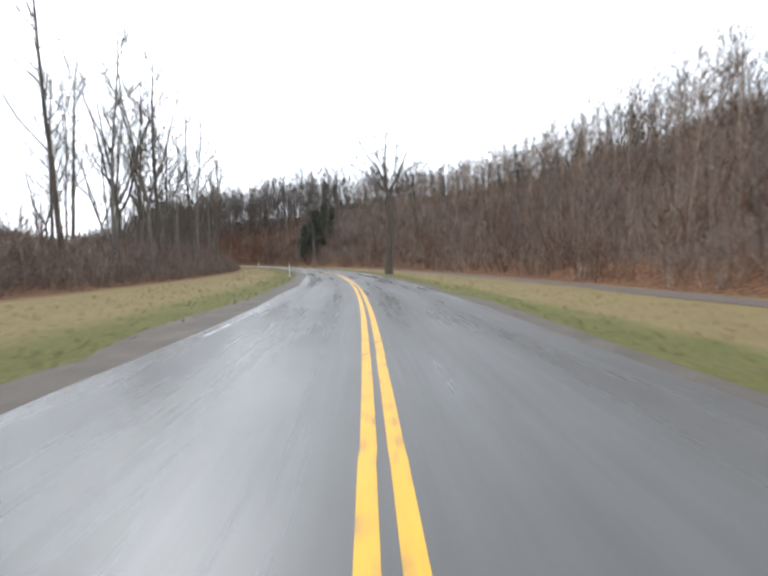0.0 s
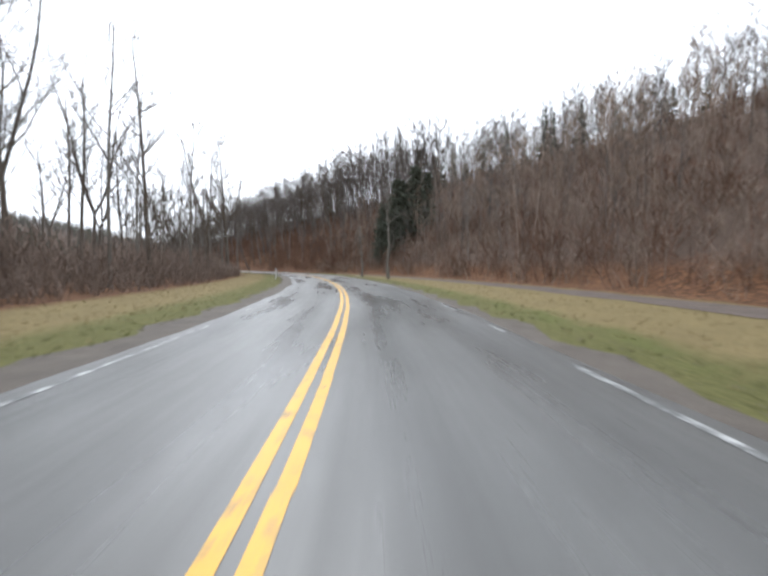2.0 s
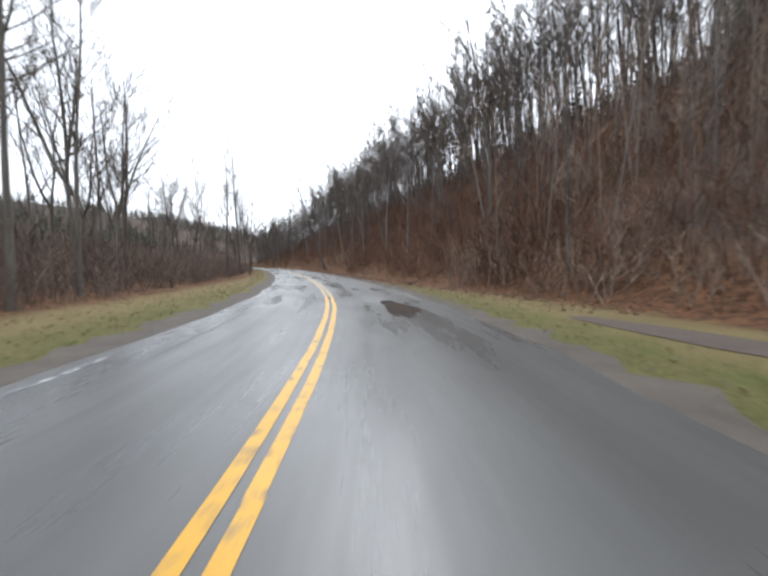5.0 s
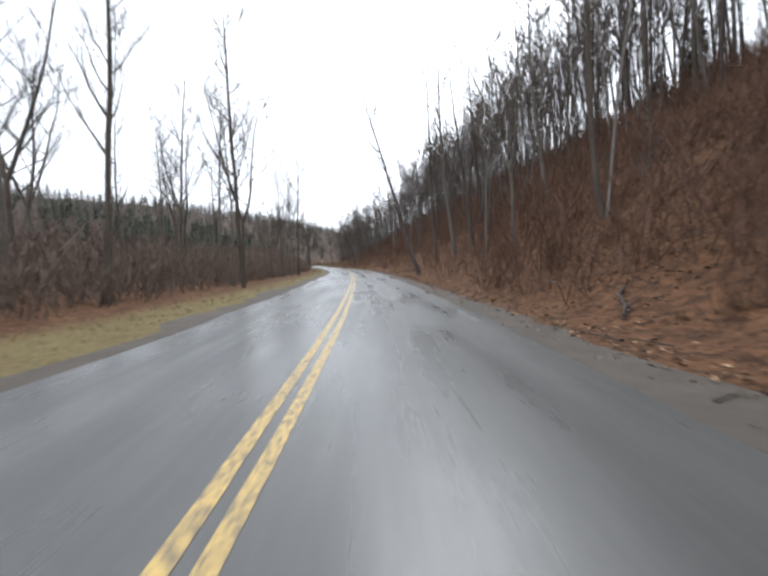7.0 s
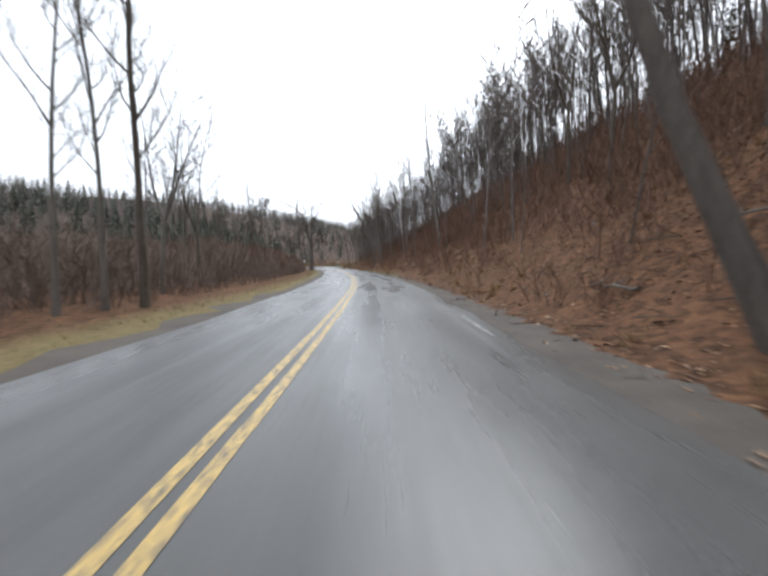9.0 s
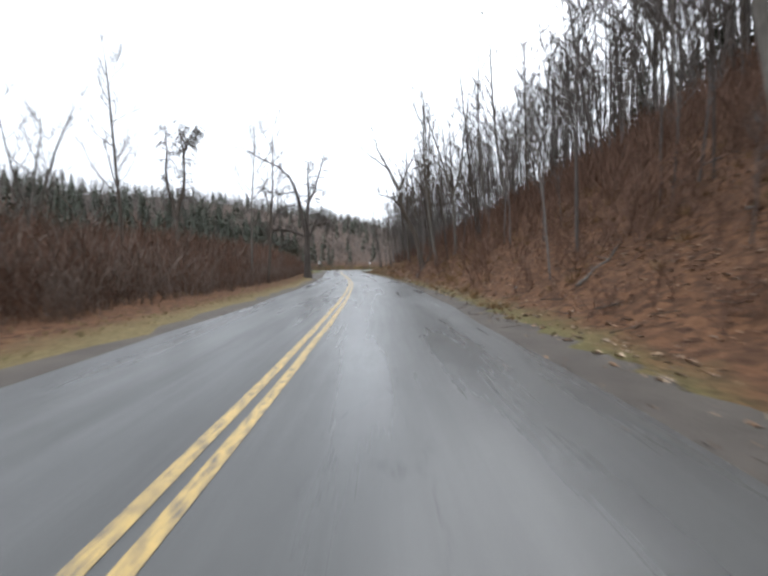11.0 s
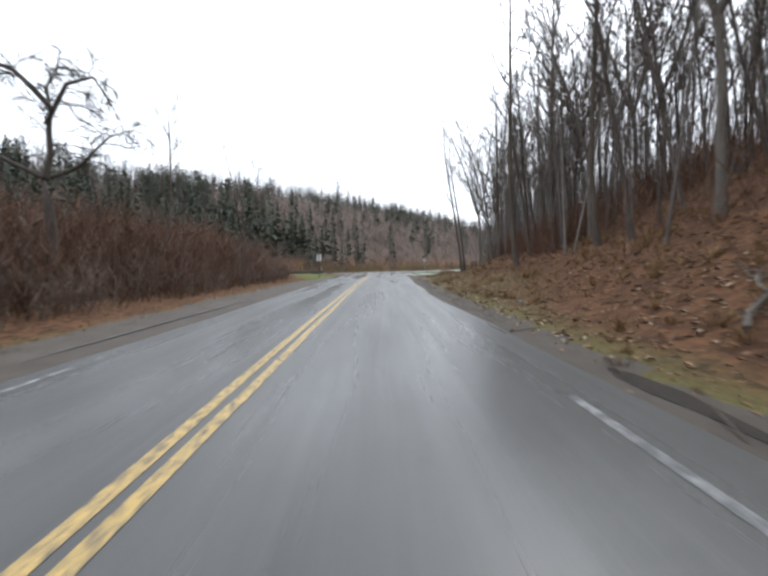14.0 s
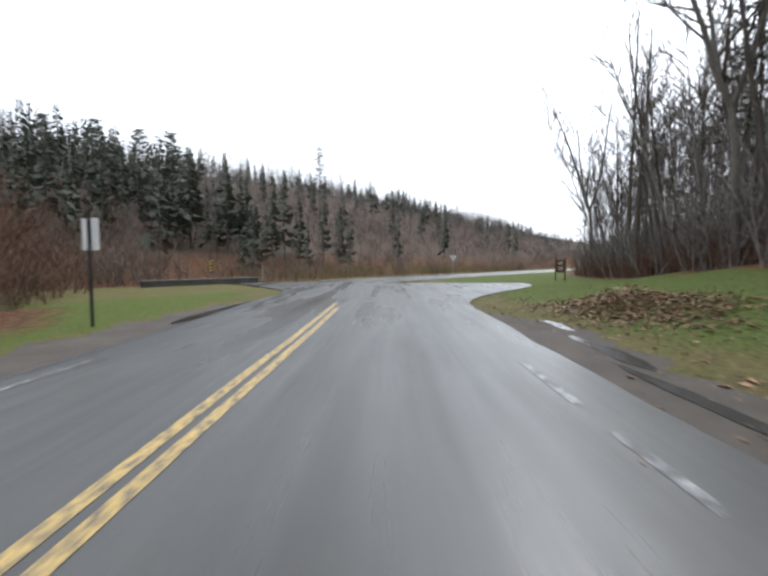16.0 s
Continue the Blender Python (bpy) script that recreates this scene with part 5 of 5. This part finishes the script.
# thicket and young pines behind the parapet
n = 1100
u, w = rng.uniform(-48, -1, n), -(4.6 + 26 * rng.random(n))
x, y = cross_at(u, w)
stuff("creek_thicket", "dark tangled thicket behind the parapet", "brush", SHRUBS, BRUSH, x, y, rng.uniform(1.5, 4.5, n) * np.interp(-w, [4, 12], [0.5, 1.0]), rng)
n = 190
u, w = rng.uniform(-52, 18, n), -(8 + 26 * rng.random(n))
x, y = cross_at(u, w)
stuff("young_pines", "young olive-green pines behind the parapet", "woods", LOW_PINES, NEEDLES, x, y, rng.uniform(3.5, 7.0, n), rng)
# undergrowth and close-set trees at the edge of the lawn
rng, s, o, x, y = place_many(1500, (245, 292), (0, 1), 35)
o = np.where(s < 257, np.interp(s, [245, 257], [9.0, 11.2]), np.interp(s, LAWN_S, LAWN_O)) + 0.3 + 9 * rng.random(len(s)) ** 1.3
x, y = at(s, o)
stuff("lawn_edge_brush", "russet undergrowth at the edge of the lawn", "brush", FINE_SHRUBS, BRUSH_RED, x, y, rng.uniform(0.6, 2.0, len(s)), rng)
rng, s, o, x, y = place_many(360, (246, 296), (0, 1), 45)
o = np.where(s < 257, np.interp(s, [245, 257], [10.0, 12.0]), np.interp(s, LAWN_S, LAWN_O)) + 0.7 + 22 * rng.random(len(s)) ** 1.1
x, y = at(s, o)
stuff("lawn_edge_woods", "close-set thin grey trees at the edge of the lawn", "woods", NEAR_TREES, TWIG_GREY, x, y, rng.uniform(6, 15, len(s)), rng, lean=0.09)
rng, s, o, x, y = place_many(520, (258, 294), (0, 1), 48)
o = np.interp(s, LAWN_S, LAWN_O) + 0.6 + 12 * rng.random(len(s))
x, y = at(s, o)
stuff("lawn_edge_tangle", "tall grey tangle of saplings at the edge of the lawn", "brush", TANGLE, TWIG_GREY, x, y, rng.uniform(2.0, 5.0, len(s)), rng)
# grass
rng, s, o, x, y = place_many(34000, (-12, 275), (0, 1), 19)
side = rng.random(len(s)) < 0.5
o = np.where(side, 4.0 + 8.0 * rng.random(len(s)) ** 1.2, -(3.8 + 6.0 * rng.random(len(s)) ** 1.2))
foot = np.where(s > 254, np.interp(s, LAWN_S, LAWN_O), np.interp(s, FOOT_S, FOOT_O))
x, y = at(s, o)
u, w = cross_along(x, y)
on_track = (s < 98) & (o > np.interp(s, TS, np.interp(TS, [-60, 14, 54, 80, 98], [11.0, 10.8, 9.4, 7.7, 4.9])))
keep = (o < foot - 0.1 + np.interp(s, [100, 125, 186, 200, 240, 241], [0, -0.6, -0.6, 0.8, 0.8, 0]) + 4.0 * smooth(236, 244, s) * (s < 254)) & (w > 4.2) & ~on_track & ~((o > 0) & (s > 108) & (s < 236) & (rng.random(len(s)) < 0.35)) & ~((o < -5.6) & (s > 120) & (s < 240) & (rng.random(len(s)) < 0.7))
dry = np.abs(o) + rng.normal(0, 0.5, len(s)) > np.interp(s, [0, 80, 120], [5.4, 5.3, 5.0])
dry |= rng.random(len(s)) < np.interp(s, [0, 90, 130], [0.12, 0.2, 0.5])
for name, label, mat, sel in (("verge_grass", "short green grass on the verge", GRASS_BLADE, keep & ~dry & (s < 255)), ("dry_grass", "tan dead grass on the verge", DRY_BLADE, keep & dry & (s < 255)), ("lawn_grass", "bright green lawn grass by the junction", LUSH_BLADE, keep & (s >= 255) & (o > 5.4))):
    stuff(name, label, "grass", TUFTS, mat, x[sel], y[sel], rng.uniform(0.04, 0.09 if name == "lawn_grass" else 0.11, sel.sum()), rng)
# dead grass on the bank
rng, s, o, x, y = slope_places(7000, 57, (112, 250), -0.2, 15, 0.9)
keep = (waves(x, y, 3.5) + 0.5 * rng.normal(0, 1, len(s)) > np.interp(s, [112, 150, 190, 205], [0.5, 0.7, 0.5, 0.1])) & clear(s, o, x, y)
stuff("bank_grass", "tan dead grass in ragged tussocks on the bank", "grass", TUSSOCKS, STRAW, x[keep], y[keep], rng.uniform(0.14, 0.42, keep.sum()), rng, lean=0.25)
# fallen leaves
rng, s, o, x, y = place_many(85000, (96, 272), (0, 1), 20)
foot = np.where(s > 255, np.interp(s, LAWN_S, LAWN_O), np.interp(s, FOOT_S, FOOT_O))
o = foot - 2.6 + 15 * rng.random(len(s)) ** 1.05
x, y = at(s, o)
keep = ((s < 255) | (o > foot + 0.8)) & (rng.random(len(s)) < smooth(-2.8, 1.0, o - foot) + 0.08)
stuff("fallen_leaves", "brown fallen leaves on the bank", "leaves", LEAVES, DEAD_LEAF, x[keep], y[keep], 0.05 + 0.11 * rng.random(keep.sum()) ** 1.6, rng, dz=0.02)
rng, s, o, x, y = place_many(7000, (150, 250), (0, 1), 58)
o = np.interp(s, FOOT_S, FOOT_O) - 0.2 + 6.5 * rng.random(len(s)) ** 1.3
x, y = at(s, o)
keep = waves(x, y, 1.8) + 0.4 * rng.normal(0, 1, len(s)) > np.interp(s, [150, 195, 210], [0.7, 0.4, 0.0])
stuff("pale_leaves", "pale curled dry leaves in drifts on the bank", "leaves", LEAVES, PALE_LEAF, x[keep], y[keep], rng.uniform(0.08, 0.20, keep.sum()), rng, dz=0.03)
# dead sticks
rng, s, o, x, y = place_many(1500, (100, 256), (0, 1), 36)
o = np.interp(s, FOOT_S, FOOT_O) - 0.8 + 13 * rng.random(len(s)) ** 1.1
x, y = at(s, o)
keep = clear(s, o, x, y)
stuff("dead_sticks", "grey dead sticks strewn over the leafy bank", "sticks", STICKS, BARK_GREY, x[keep], y[keep], rng.uniform(0.25, 1.0, keep.sum()), rng, dz=0.04)
rng = np.random.default_rng(34)
s, o = rng.normal(260.3, 1.5, 3600), rng.normal(7.2, 0.8, 3600)
x, y = at(s, o)
stuff("leaf_pile", "heap of fallen brown leaves on the lawn", "leaves", LEAVES, DEAD_LEAF, x, y, rng.uniform(0.06, 0.15, len(x)), rng, dz=0.03 + 0.55 * np.exp(-((s - 260.5) / 1.5) ** 2 - ((o - 7.3) / 0.8) ** 2) * rng.random(len(s)))
rng, s, o, x, y = place_many(2400, (238, 263), (4.0, 8.6), 46, 1.3)
stuff("scattered_leaves", "brown leaves scattered over the muddy lawn edge", "leaves", LEAVES, DEAD_LEAF, x, y, rng.uniform(0.05, 0.11, len(x)), rng, dz=0.02)


# ---- small things beside the road ----
def ground_at(s, o):
    x, y = at(s, o)
    return float(x), float(y), float(height(np.array([x]), np.array([y]))[0]), float(np.interp(s, LS, LPSI))


def stand(name, label, category, s, o, turn=0.0, group=""):
    x, y, z, psi = ground_at(s, o)
    root = new(name)
    root.matrix_basis = Matrix.LocRotScale((x, y, z), Euler((0, 0, psi + turn)), (1, 1, 1))
    return tagged(root, label, category, group)


def cylinder_bm(r, z0, z1, n=12, taper=1.0):
    bm = bmesh.new()
    bmesh.ops.create_cone(bm, cap_ends=True, segments=n, radius1=r, radius2=r * taper, depth=z1 - z0, matrix=Matrix.Translation((0, 0, (z0 + z1) / 2)))
    bmesh.ops.bevel(bm, geom=[e for e in bm.edges if abs(e.verts[0].co.z - e.verts[1].co.z) < 1e-5], offset=r * 0.15, segments=1, affect="EDGES")
    return bm


def delineator(s, o):
    root = stand("delineator_post", "white plastic delineator post standing in the verge", "road post", s, o, group="delineator posts")
    part("post", box_bm((0.085, 0.03, 1.25), (0, 0, 0.43), 0.01), POST_WHITE, root)
    part("reflector", box_bm((0.075, 0.01, 0.16), (0, -0.021, 0.95), 0.003), GALV, root, "grey reflector strip")
    return root


delineator(26.5, -4.3)
delineator(71.5, -4.4)
delineator(280.5, -7.4)


def sign_back():
    root = stand("road_sign", "road sign seen from its bare aluminium back on a steel post", "sign", 258.5, -4.3, radians(-18))
    part("post", box_bm((0.06, 0.045, 2.6), (0, 0, 0.85), 0.008), MARK_BLACK, root, "dark steel post")
    part("panel", box_bm((0.46, 0.006, 0.62), (0, 0.03, 1.80), 0.002), SIGN_WHITE, root)
    for z in (1.65, 1.95):
        part("bolt", box_bm((0.025, 0.02, 0.025), (0, -0.03, z), 0.004), GALV, root)


def yield_back():
    root = stand("yield_sign", "triangular sign with a pale back beyond the junction", "sign", 292.5, 8.6)
    part("post", box_bm((0.06, 0.045, 2.4), (0, 0, 0.9), 0.008), GALV, root)
    bm = bmesh.new()
    for y in (0.02, 0.03):
        vs = [bm.verts.new((math.sin(a) * 0.42, y, 1.9 - math.cos(a) * 0.42)) for a in (0, 2.0944, 4.18879)]
        bm.faces.new(vs)
    bm.verts.ensure_lookup_table()
    for i in range(3):
        j = (i + 1) % 3
        bm.faces.new((bm.verts[i], bm.verts[j], bm.verts[3 + j], bm.verts[3 + i]))
    bmesh.ops.recalc_face_normals(bm, faces=bm.faces[:])
    part("panel", bm, SIGN_WHITE, root)


def info_board():
    root = stand("information_board", "brown wooden park board on two posts on the lawn", "sign", 281.0, 14.6, radians(-25))
    for x in (-0.32, 0.32):
        part("post", box_bm((0.10, 0.10, 2.0), (x, 0, 0.7), 0.012), BROWN_WOOD, root)
    board = part("board", box_bm((0.54, 0.05, 0.95), (0, 0, 1.05), 0.01), BROWN_WOOD, root)
    for k, z in enumerate((1.36, 1.22, 0.95, 0.82)):
        part("text_bar", box_bm((0.36 - 0.05 * (k % 2), 0.006, 0.05), (0, -0.029, z)), SIGN_WHITE, board, "pale painted bar")


def object_marker():
    root = stand("object_marker", "yellow and black striped marker at the bridge end", "sign", 276.5, -9.4)
    part("post", box_bm((0.05, 0.04, 1.2), (0, 0, 0.3), 0.006), GALV, root)
    panel = part("panel", box_bm((0.30, 0.008, 0.80), (0, -0.03, 1.0), 0.002), MARK_BLACK, root)
    for k in range(4):
        bm = bmesh.new()
        z = 0.66 + 0.19 * k
        vs = [bm.verts.new(p) for p in ((-0.14, -0.037, z), (0.14, -0.037, z + 0.12), (0.14, -0.037, z + 0.21), (-0.14, -0.037, z + 0.09))]
        bm.faces.new(vs)
        part("stripe", bm, MARK_YELLOW, panel, "yellow slanting stripe")


def parapet():
    u0, w0 = -8.0, -3.5
    x, y = cross_at(u0, w0)
    root = new("bridge_parapet")
    root.matrix_basis = Matrix.LocRotScale((float(x), float(y), float(height(np.array([x]), np.array([y]))[0])), Euler((0, 0, CROSS_PSI)), (1, 1, 1))
    tagged(root, "low dark concrete bridge parapet with a pale top rail", "parapet")
    part("wall", box_bm((0.25, 7, 0.7), (0, 5.4, -0.05), 0.02), CONCRETE, root)
    part("rail", box_bm((0.33, 7.1, 0.06), (0, 5.4, 0.33), 0.015), STONE, root, "pale grey rail")


def edge_post():
    root = stand("edge_post", "short dark weathered wooden post at the road edge", "road post", 237.0, -4.0)
    part("post", cylinder_bm(0.055, -0.3, 0.42, 10, 0.9), BARK_DARK, root)
    part("band", cylinder_bm(0.06, 0.28, 0.33, 10), GALV, root, "rusted steel band")


edge_post()
sign_back()
yield_back()
info_board()
object_marker()
parapet()


def litter_piece(s, o, size, turn, label):
    x, y, z, psi = ground_at(s, o)
    bm = bmesh.new()
    bmesh.ops.create_grid(bm, x_segments=4, y_segments=3, size=0.5)
    r = random.Random(int(s * 10))
    for v in bm.verts:
        v.co.x *= size[0]
        v.co.y *= size[1]
        v.co.z = r.uniform(0, 0.06)
    bmesh.ops.solidify(bm, geom=bm.faces[:], thickness=0.008)
    me = bpy.data.meshes.new("litter")
    bm.to_mesh(me)
    bm.free()
    me.materials.append(LITTER)
    ob = new("litter", me)
    ob.matrix_basis = Matrix.LocRotScale((x, y, z + 0.02), Euler((0.1, 0.15, psi + turn)), (1, 1, 1))
    tagged(ob, label, "litter", "litter")


litter_piece(222.0, 4.75, (0.42, 0.26), 0.3, "white scrap of card lying on the bank")
litter_piece(238.0, -7.0, (0.7, 0.2), 0.1, "white scrap of plastic caught in brush")
litter_piece(257.0, -9.0, (0.6, 0.18), 0.1, "white scrap of plastic caught in brush")
litter_piece(80.5, 5.6, (0.3, 0.2), 0.8, "pale scrap lying in the grass")


def rock(seed, s, o, size):
    rr = random.Random(seed)
    bm = bmesh.new()
    bmesh.ops.create_icosphere(bm, subdivisions=2, radius=0.5)
    for v in bm.verts:
        v.co *= 1 + rr.uniform(-0.22, 0.15)
        v.co.z *= 0.6
    me = bpy.data.meshes.new("rock")
    bm.to_mesh(me)
    bm.free()
    me.materials.append(STONE)
    x, y, z, psi = ground_at(s, o)
    ob = new("rock", me)
    ob.matrix_basis = Matrix.LocRotScale((x, y, z + size * 0.1), Euler((0, 0, rr.uniform(0, 6))), (size, size * rr.uniform(0.6, 1), size))
    tagged(ob, "grey stone half sunk in the leafy bank", "rock", "stones on the bank")


for k in range(12):
    rr = random.Random(900 + k)
    s = rr.uniform(110, 250)
    rock(k, s, float(np.interp(s, FOOT_S, FOOT_O)) + rr.uniform(-0.3, 5), rr.uniform(0.12, 0.28))


def fallen_branch(seed, s, o, length, turn):
    rr = random.Random(seed)
    soup = Soup()
    x, y, z, psi = ground_at(s, o)
    pts = []
    for i in range(6):
        px, py = x + math.cos(turn) * length * (i / 5 - 0.5), y + math.sin(turn) * length * (i / 5 - 0.5)
        pts.append((px + rr.uniform(-0.1, 0.1), py + rr.uniform(-0.1, 0.1), float(height(np.array([px]), np.array([py]))[0]) + 0.07 + rr.uniform(0, 0.12)))
    soup.tube(pts, [0.045, 0.042, 0.036, 0.03, 0.02, 0.0], 6, rr)
    for k in range(4):
        p, d = point_on(pts, rr.uniform(0.3, 0.9))
        soup.tube([tuple(p), tuple(p + Vector((rr.uniform(-1, 1), rr.uniform(-1, 1), rr.uniform(0.1, 0.7))) * length * 0.2)], [0.025, 0.0], 4, rr)
    ob = new("fallen_branch", soup.mesh("fallen_branch", BARK_PALE if seed % 3 else BARK_DARK, True))
    tagged(ob, "weathered fallen branch lying on the leafy bank", "branch", "fallen branches")


for k in range(14):
    rr = random.Random(700 + k)
    s = rr.uniform(108, 262)
    fallen_branch(k, s, float(np.interp(s, FOOT_S, FOOT_O)) + rr.uniform(-0.3, 7), rr.uniform(1.0, 3.0), rr.uniform(0, 6))


def fallen_log(s, o, length, r, pitch, turn, label, mat):
    """A dead trunk that lies with its foot at s, o and its top up the bank."""
    x, y, z, psi = ground_at(s, o)
    rr, soup = random.Random(int(s * 7)), Soup()
    way = Vector((math.cos(psi + turn) * math.cos(pitch), math.sin(psi + turn) * math.cos(pitch), math.sin(pitch)))
    pts = [Vector((x, y, z + r * 0.8)) + way * length * i / 7 + Vector((rr.uniform(-1, 1), rr.uniform(-1, 1), rr.uniform(-0.3, 0.6))) * 0.05 for i in range(8)]
    soup.tube([tuple(p) for p in pts], [r * (1 - 0.07 * i) for i in range(8)], 8, rr)
    for k in range(5):
        p, d = point_on([tuple(q) for q in pts], rr.uniform(0.35, 0.95))
        e = p + (d + Vector((rr.uniform(-1, 1), rr.uniform(-1, 1), rr.uniform(0, 1)))).normalized() * length * rr.uniform(0.12, 0.3)
        soup.tube([tuple(p), tuple(p.lerp(e, 0.5) + Vector((0, 0, 0.04))), tuple(e)], [r * 0.35, r * 0.25, 0.0], 5, rr)
    tagged(new("fallen_log", soup.mesh("fallen_log", mat, True)), label, "log", "fallen logs")


fallen_log(222.6, 5.4, 3.4, 0.09, radians(34), radians(55), "dark dead log leaning up the leafy bank", BARK_DARK)
fallen_log(219.4, 6.2, 2.8, 0.03, radians(30), radians(10), "pale broken branch lying on the leafy bank", BARK_PALE)
fallen_log(160.2, 11.6, 4.5, 0.11, radians(6), radians(88), "weathered grey log lying across the bank", BARK_GREY)
fallen_log(152.0, 13.5, 3.6, 0.09, radians(12), radians(75), "weathered grey log lying across the bank", BARK_GREY)


def tar_patch(s, o, ln, wd, seed):
    x, y, z, psi = ground_at(s, o)
    rr = random.Random(seed)
    bm = bmesh.new()
    n = 20
    ring = [bm.verts.new((math.cos(6.2832 * i / n) * wd / 2 * rr.uniform(0.75, 1.05), math.sin(6.2832 * i / n) * ln / 2 * rr.uniform(0.9, 1.05), 0.0)) for i in range(n)]
    bm.faces.new(ring)
    ob = part("tar_patch", bm, TAR, road, "dark tar patch")
    ob.matrix_basis = Matrix.LocRotScale((x, y, 0.004), Euler((0, 0, psi)), (1, 1, 1))


for k, (s, o, ln, wd) in enumerate(((206.8, -0.6, 0.5, 0.5), (98, 2.2, 2.5, 0.08), (95, -2.2, 6.0, 0.08), (240, -3.2, 9.0, 0.09), (259, -2.65, 15.0, 0.10), (262, -3.1, 6.0, 0.12), (231, -3.35, 7.0, 0.08), (15, -2.5, 4.0, 0.07), (24, -2.4, 3.0, 0.07))):
    tar_patch(s, o, ln, wd, k)


def puddle(s, o, ln, wd, seed):
    x, y, z, psi = ground_at(s, o)
    rr = random.Random(seed)
    bm = bmesh.new()
    n = 28
    phase = rr.uniform(0, 6)
    ring = [bm.verts.new((math.cos(6.2832 * i / n) * wd / 2 * (1 + 0.3 * math.sin(3 * 6.2832 * i / n + phase)) * rr.uniform(0.85, 1.1), math.sin(6.2832 * i / n) * ln / 2 * rr.uniform(0.9, 1.05), 0.0)) for i in range(n)]
    bm.faces.new(ring)
    ob = part("puddle", bm, WATER, road, "shallow rain puddle")
    ob.matrix_basis = Matrix.LocRotScale((x, y, 0.006 if abs(o) < 3.2 else -0.014), Euler((0, 0, psi)), (1, 1, 1))


for k, (s, o, ln, wd) in enumerate(((246.5, 4.25, 3.4, 0.20), (249.5, 4.45, 3.0, 0.24), (251.6, 4.75, 2.2, 0.34), (253.6, 4.4, 4.0, 0.2), (256.5, 4.7, 2.4, 0.34), (259.5, 5.0, 2.6, 0.28), (244.0, 4.0, 2.6, 0.22), (99.0, 1.9, 4.5, 0.9), (103.0, -1.9, 3.5, 0.5), (236.0, 4.2, 2.5, 0.3), (261.0, -3.0, 4.0, 0.3))):
    puddle(s, o, ln, wd, 40 + k)


# loose stones along the shoulders
def pebble(seed):
    rr = random.Random(seed)
    s = Soup()
    top, ring = (0, 0, rr.uniform(0.25, 0.4)), []
    for k in range(5):
        a = 1.2566 * k + rr.uniform(-0.3, 0.3)
        ring.append((math.cos(a) * rr.uniform(0.35, 0.55), math.sin(a) * rr.uniform(0.35, 0.55), -0.05))
    s.add([top] + ring, [(0, k + 1, (k + 1) % 5 + 1) for k in range(5)])
    return triangles(s)


rng, s, o, x, y = place_many(9000, (-10, 272), (0, 1), 61)
side = rng.random(len(s)) < 0.6
edge = np.interp(s, RS, edge_r)
o = np.where(side, edge + 0.15 + 1.2 * rng.random(len(s)) ** 1.5, np.interp(s, RS, edge_l) - 0.1 - 0.8 * rng.random(len(s)) ** 1.5)
x, y = at(s, o)
u, w = cross_along(x, y)
keep = (w > 3.5) & (s < 268)
stuff("shoulder_stones", "loose grey stones along the road edge", "gravel", [pebble(620 + i) for i in range(5)], TRACK, x[keep], y[keep], rng.uniform(0.02, 0.055, keep.sum()), rng, dz=0.03)
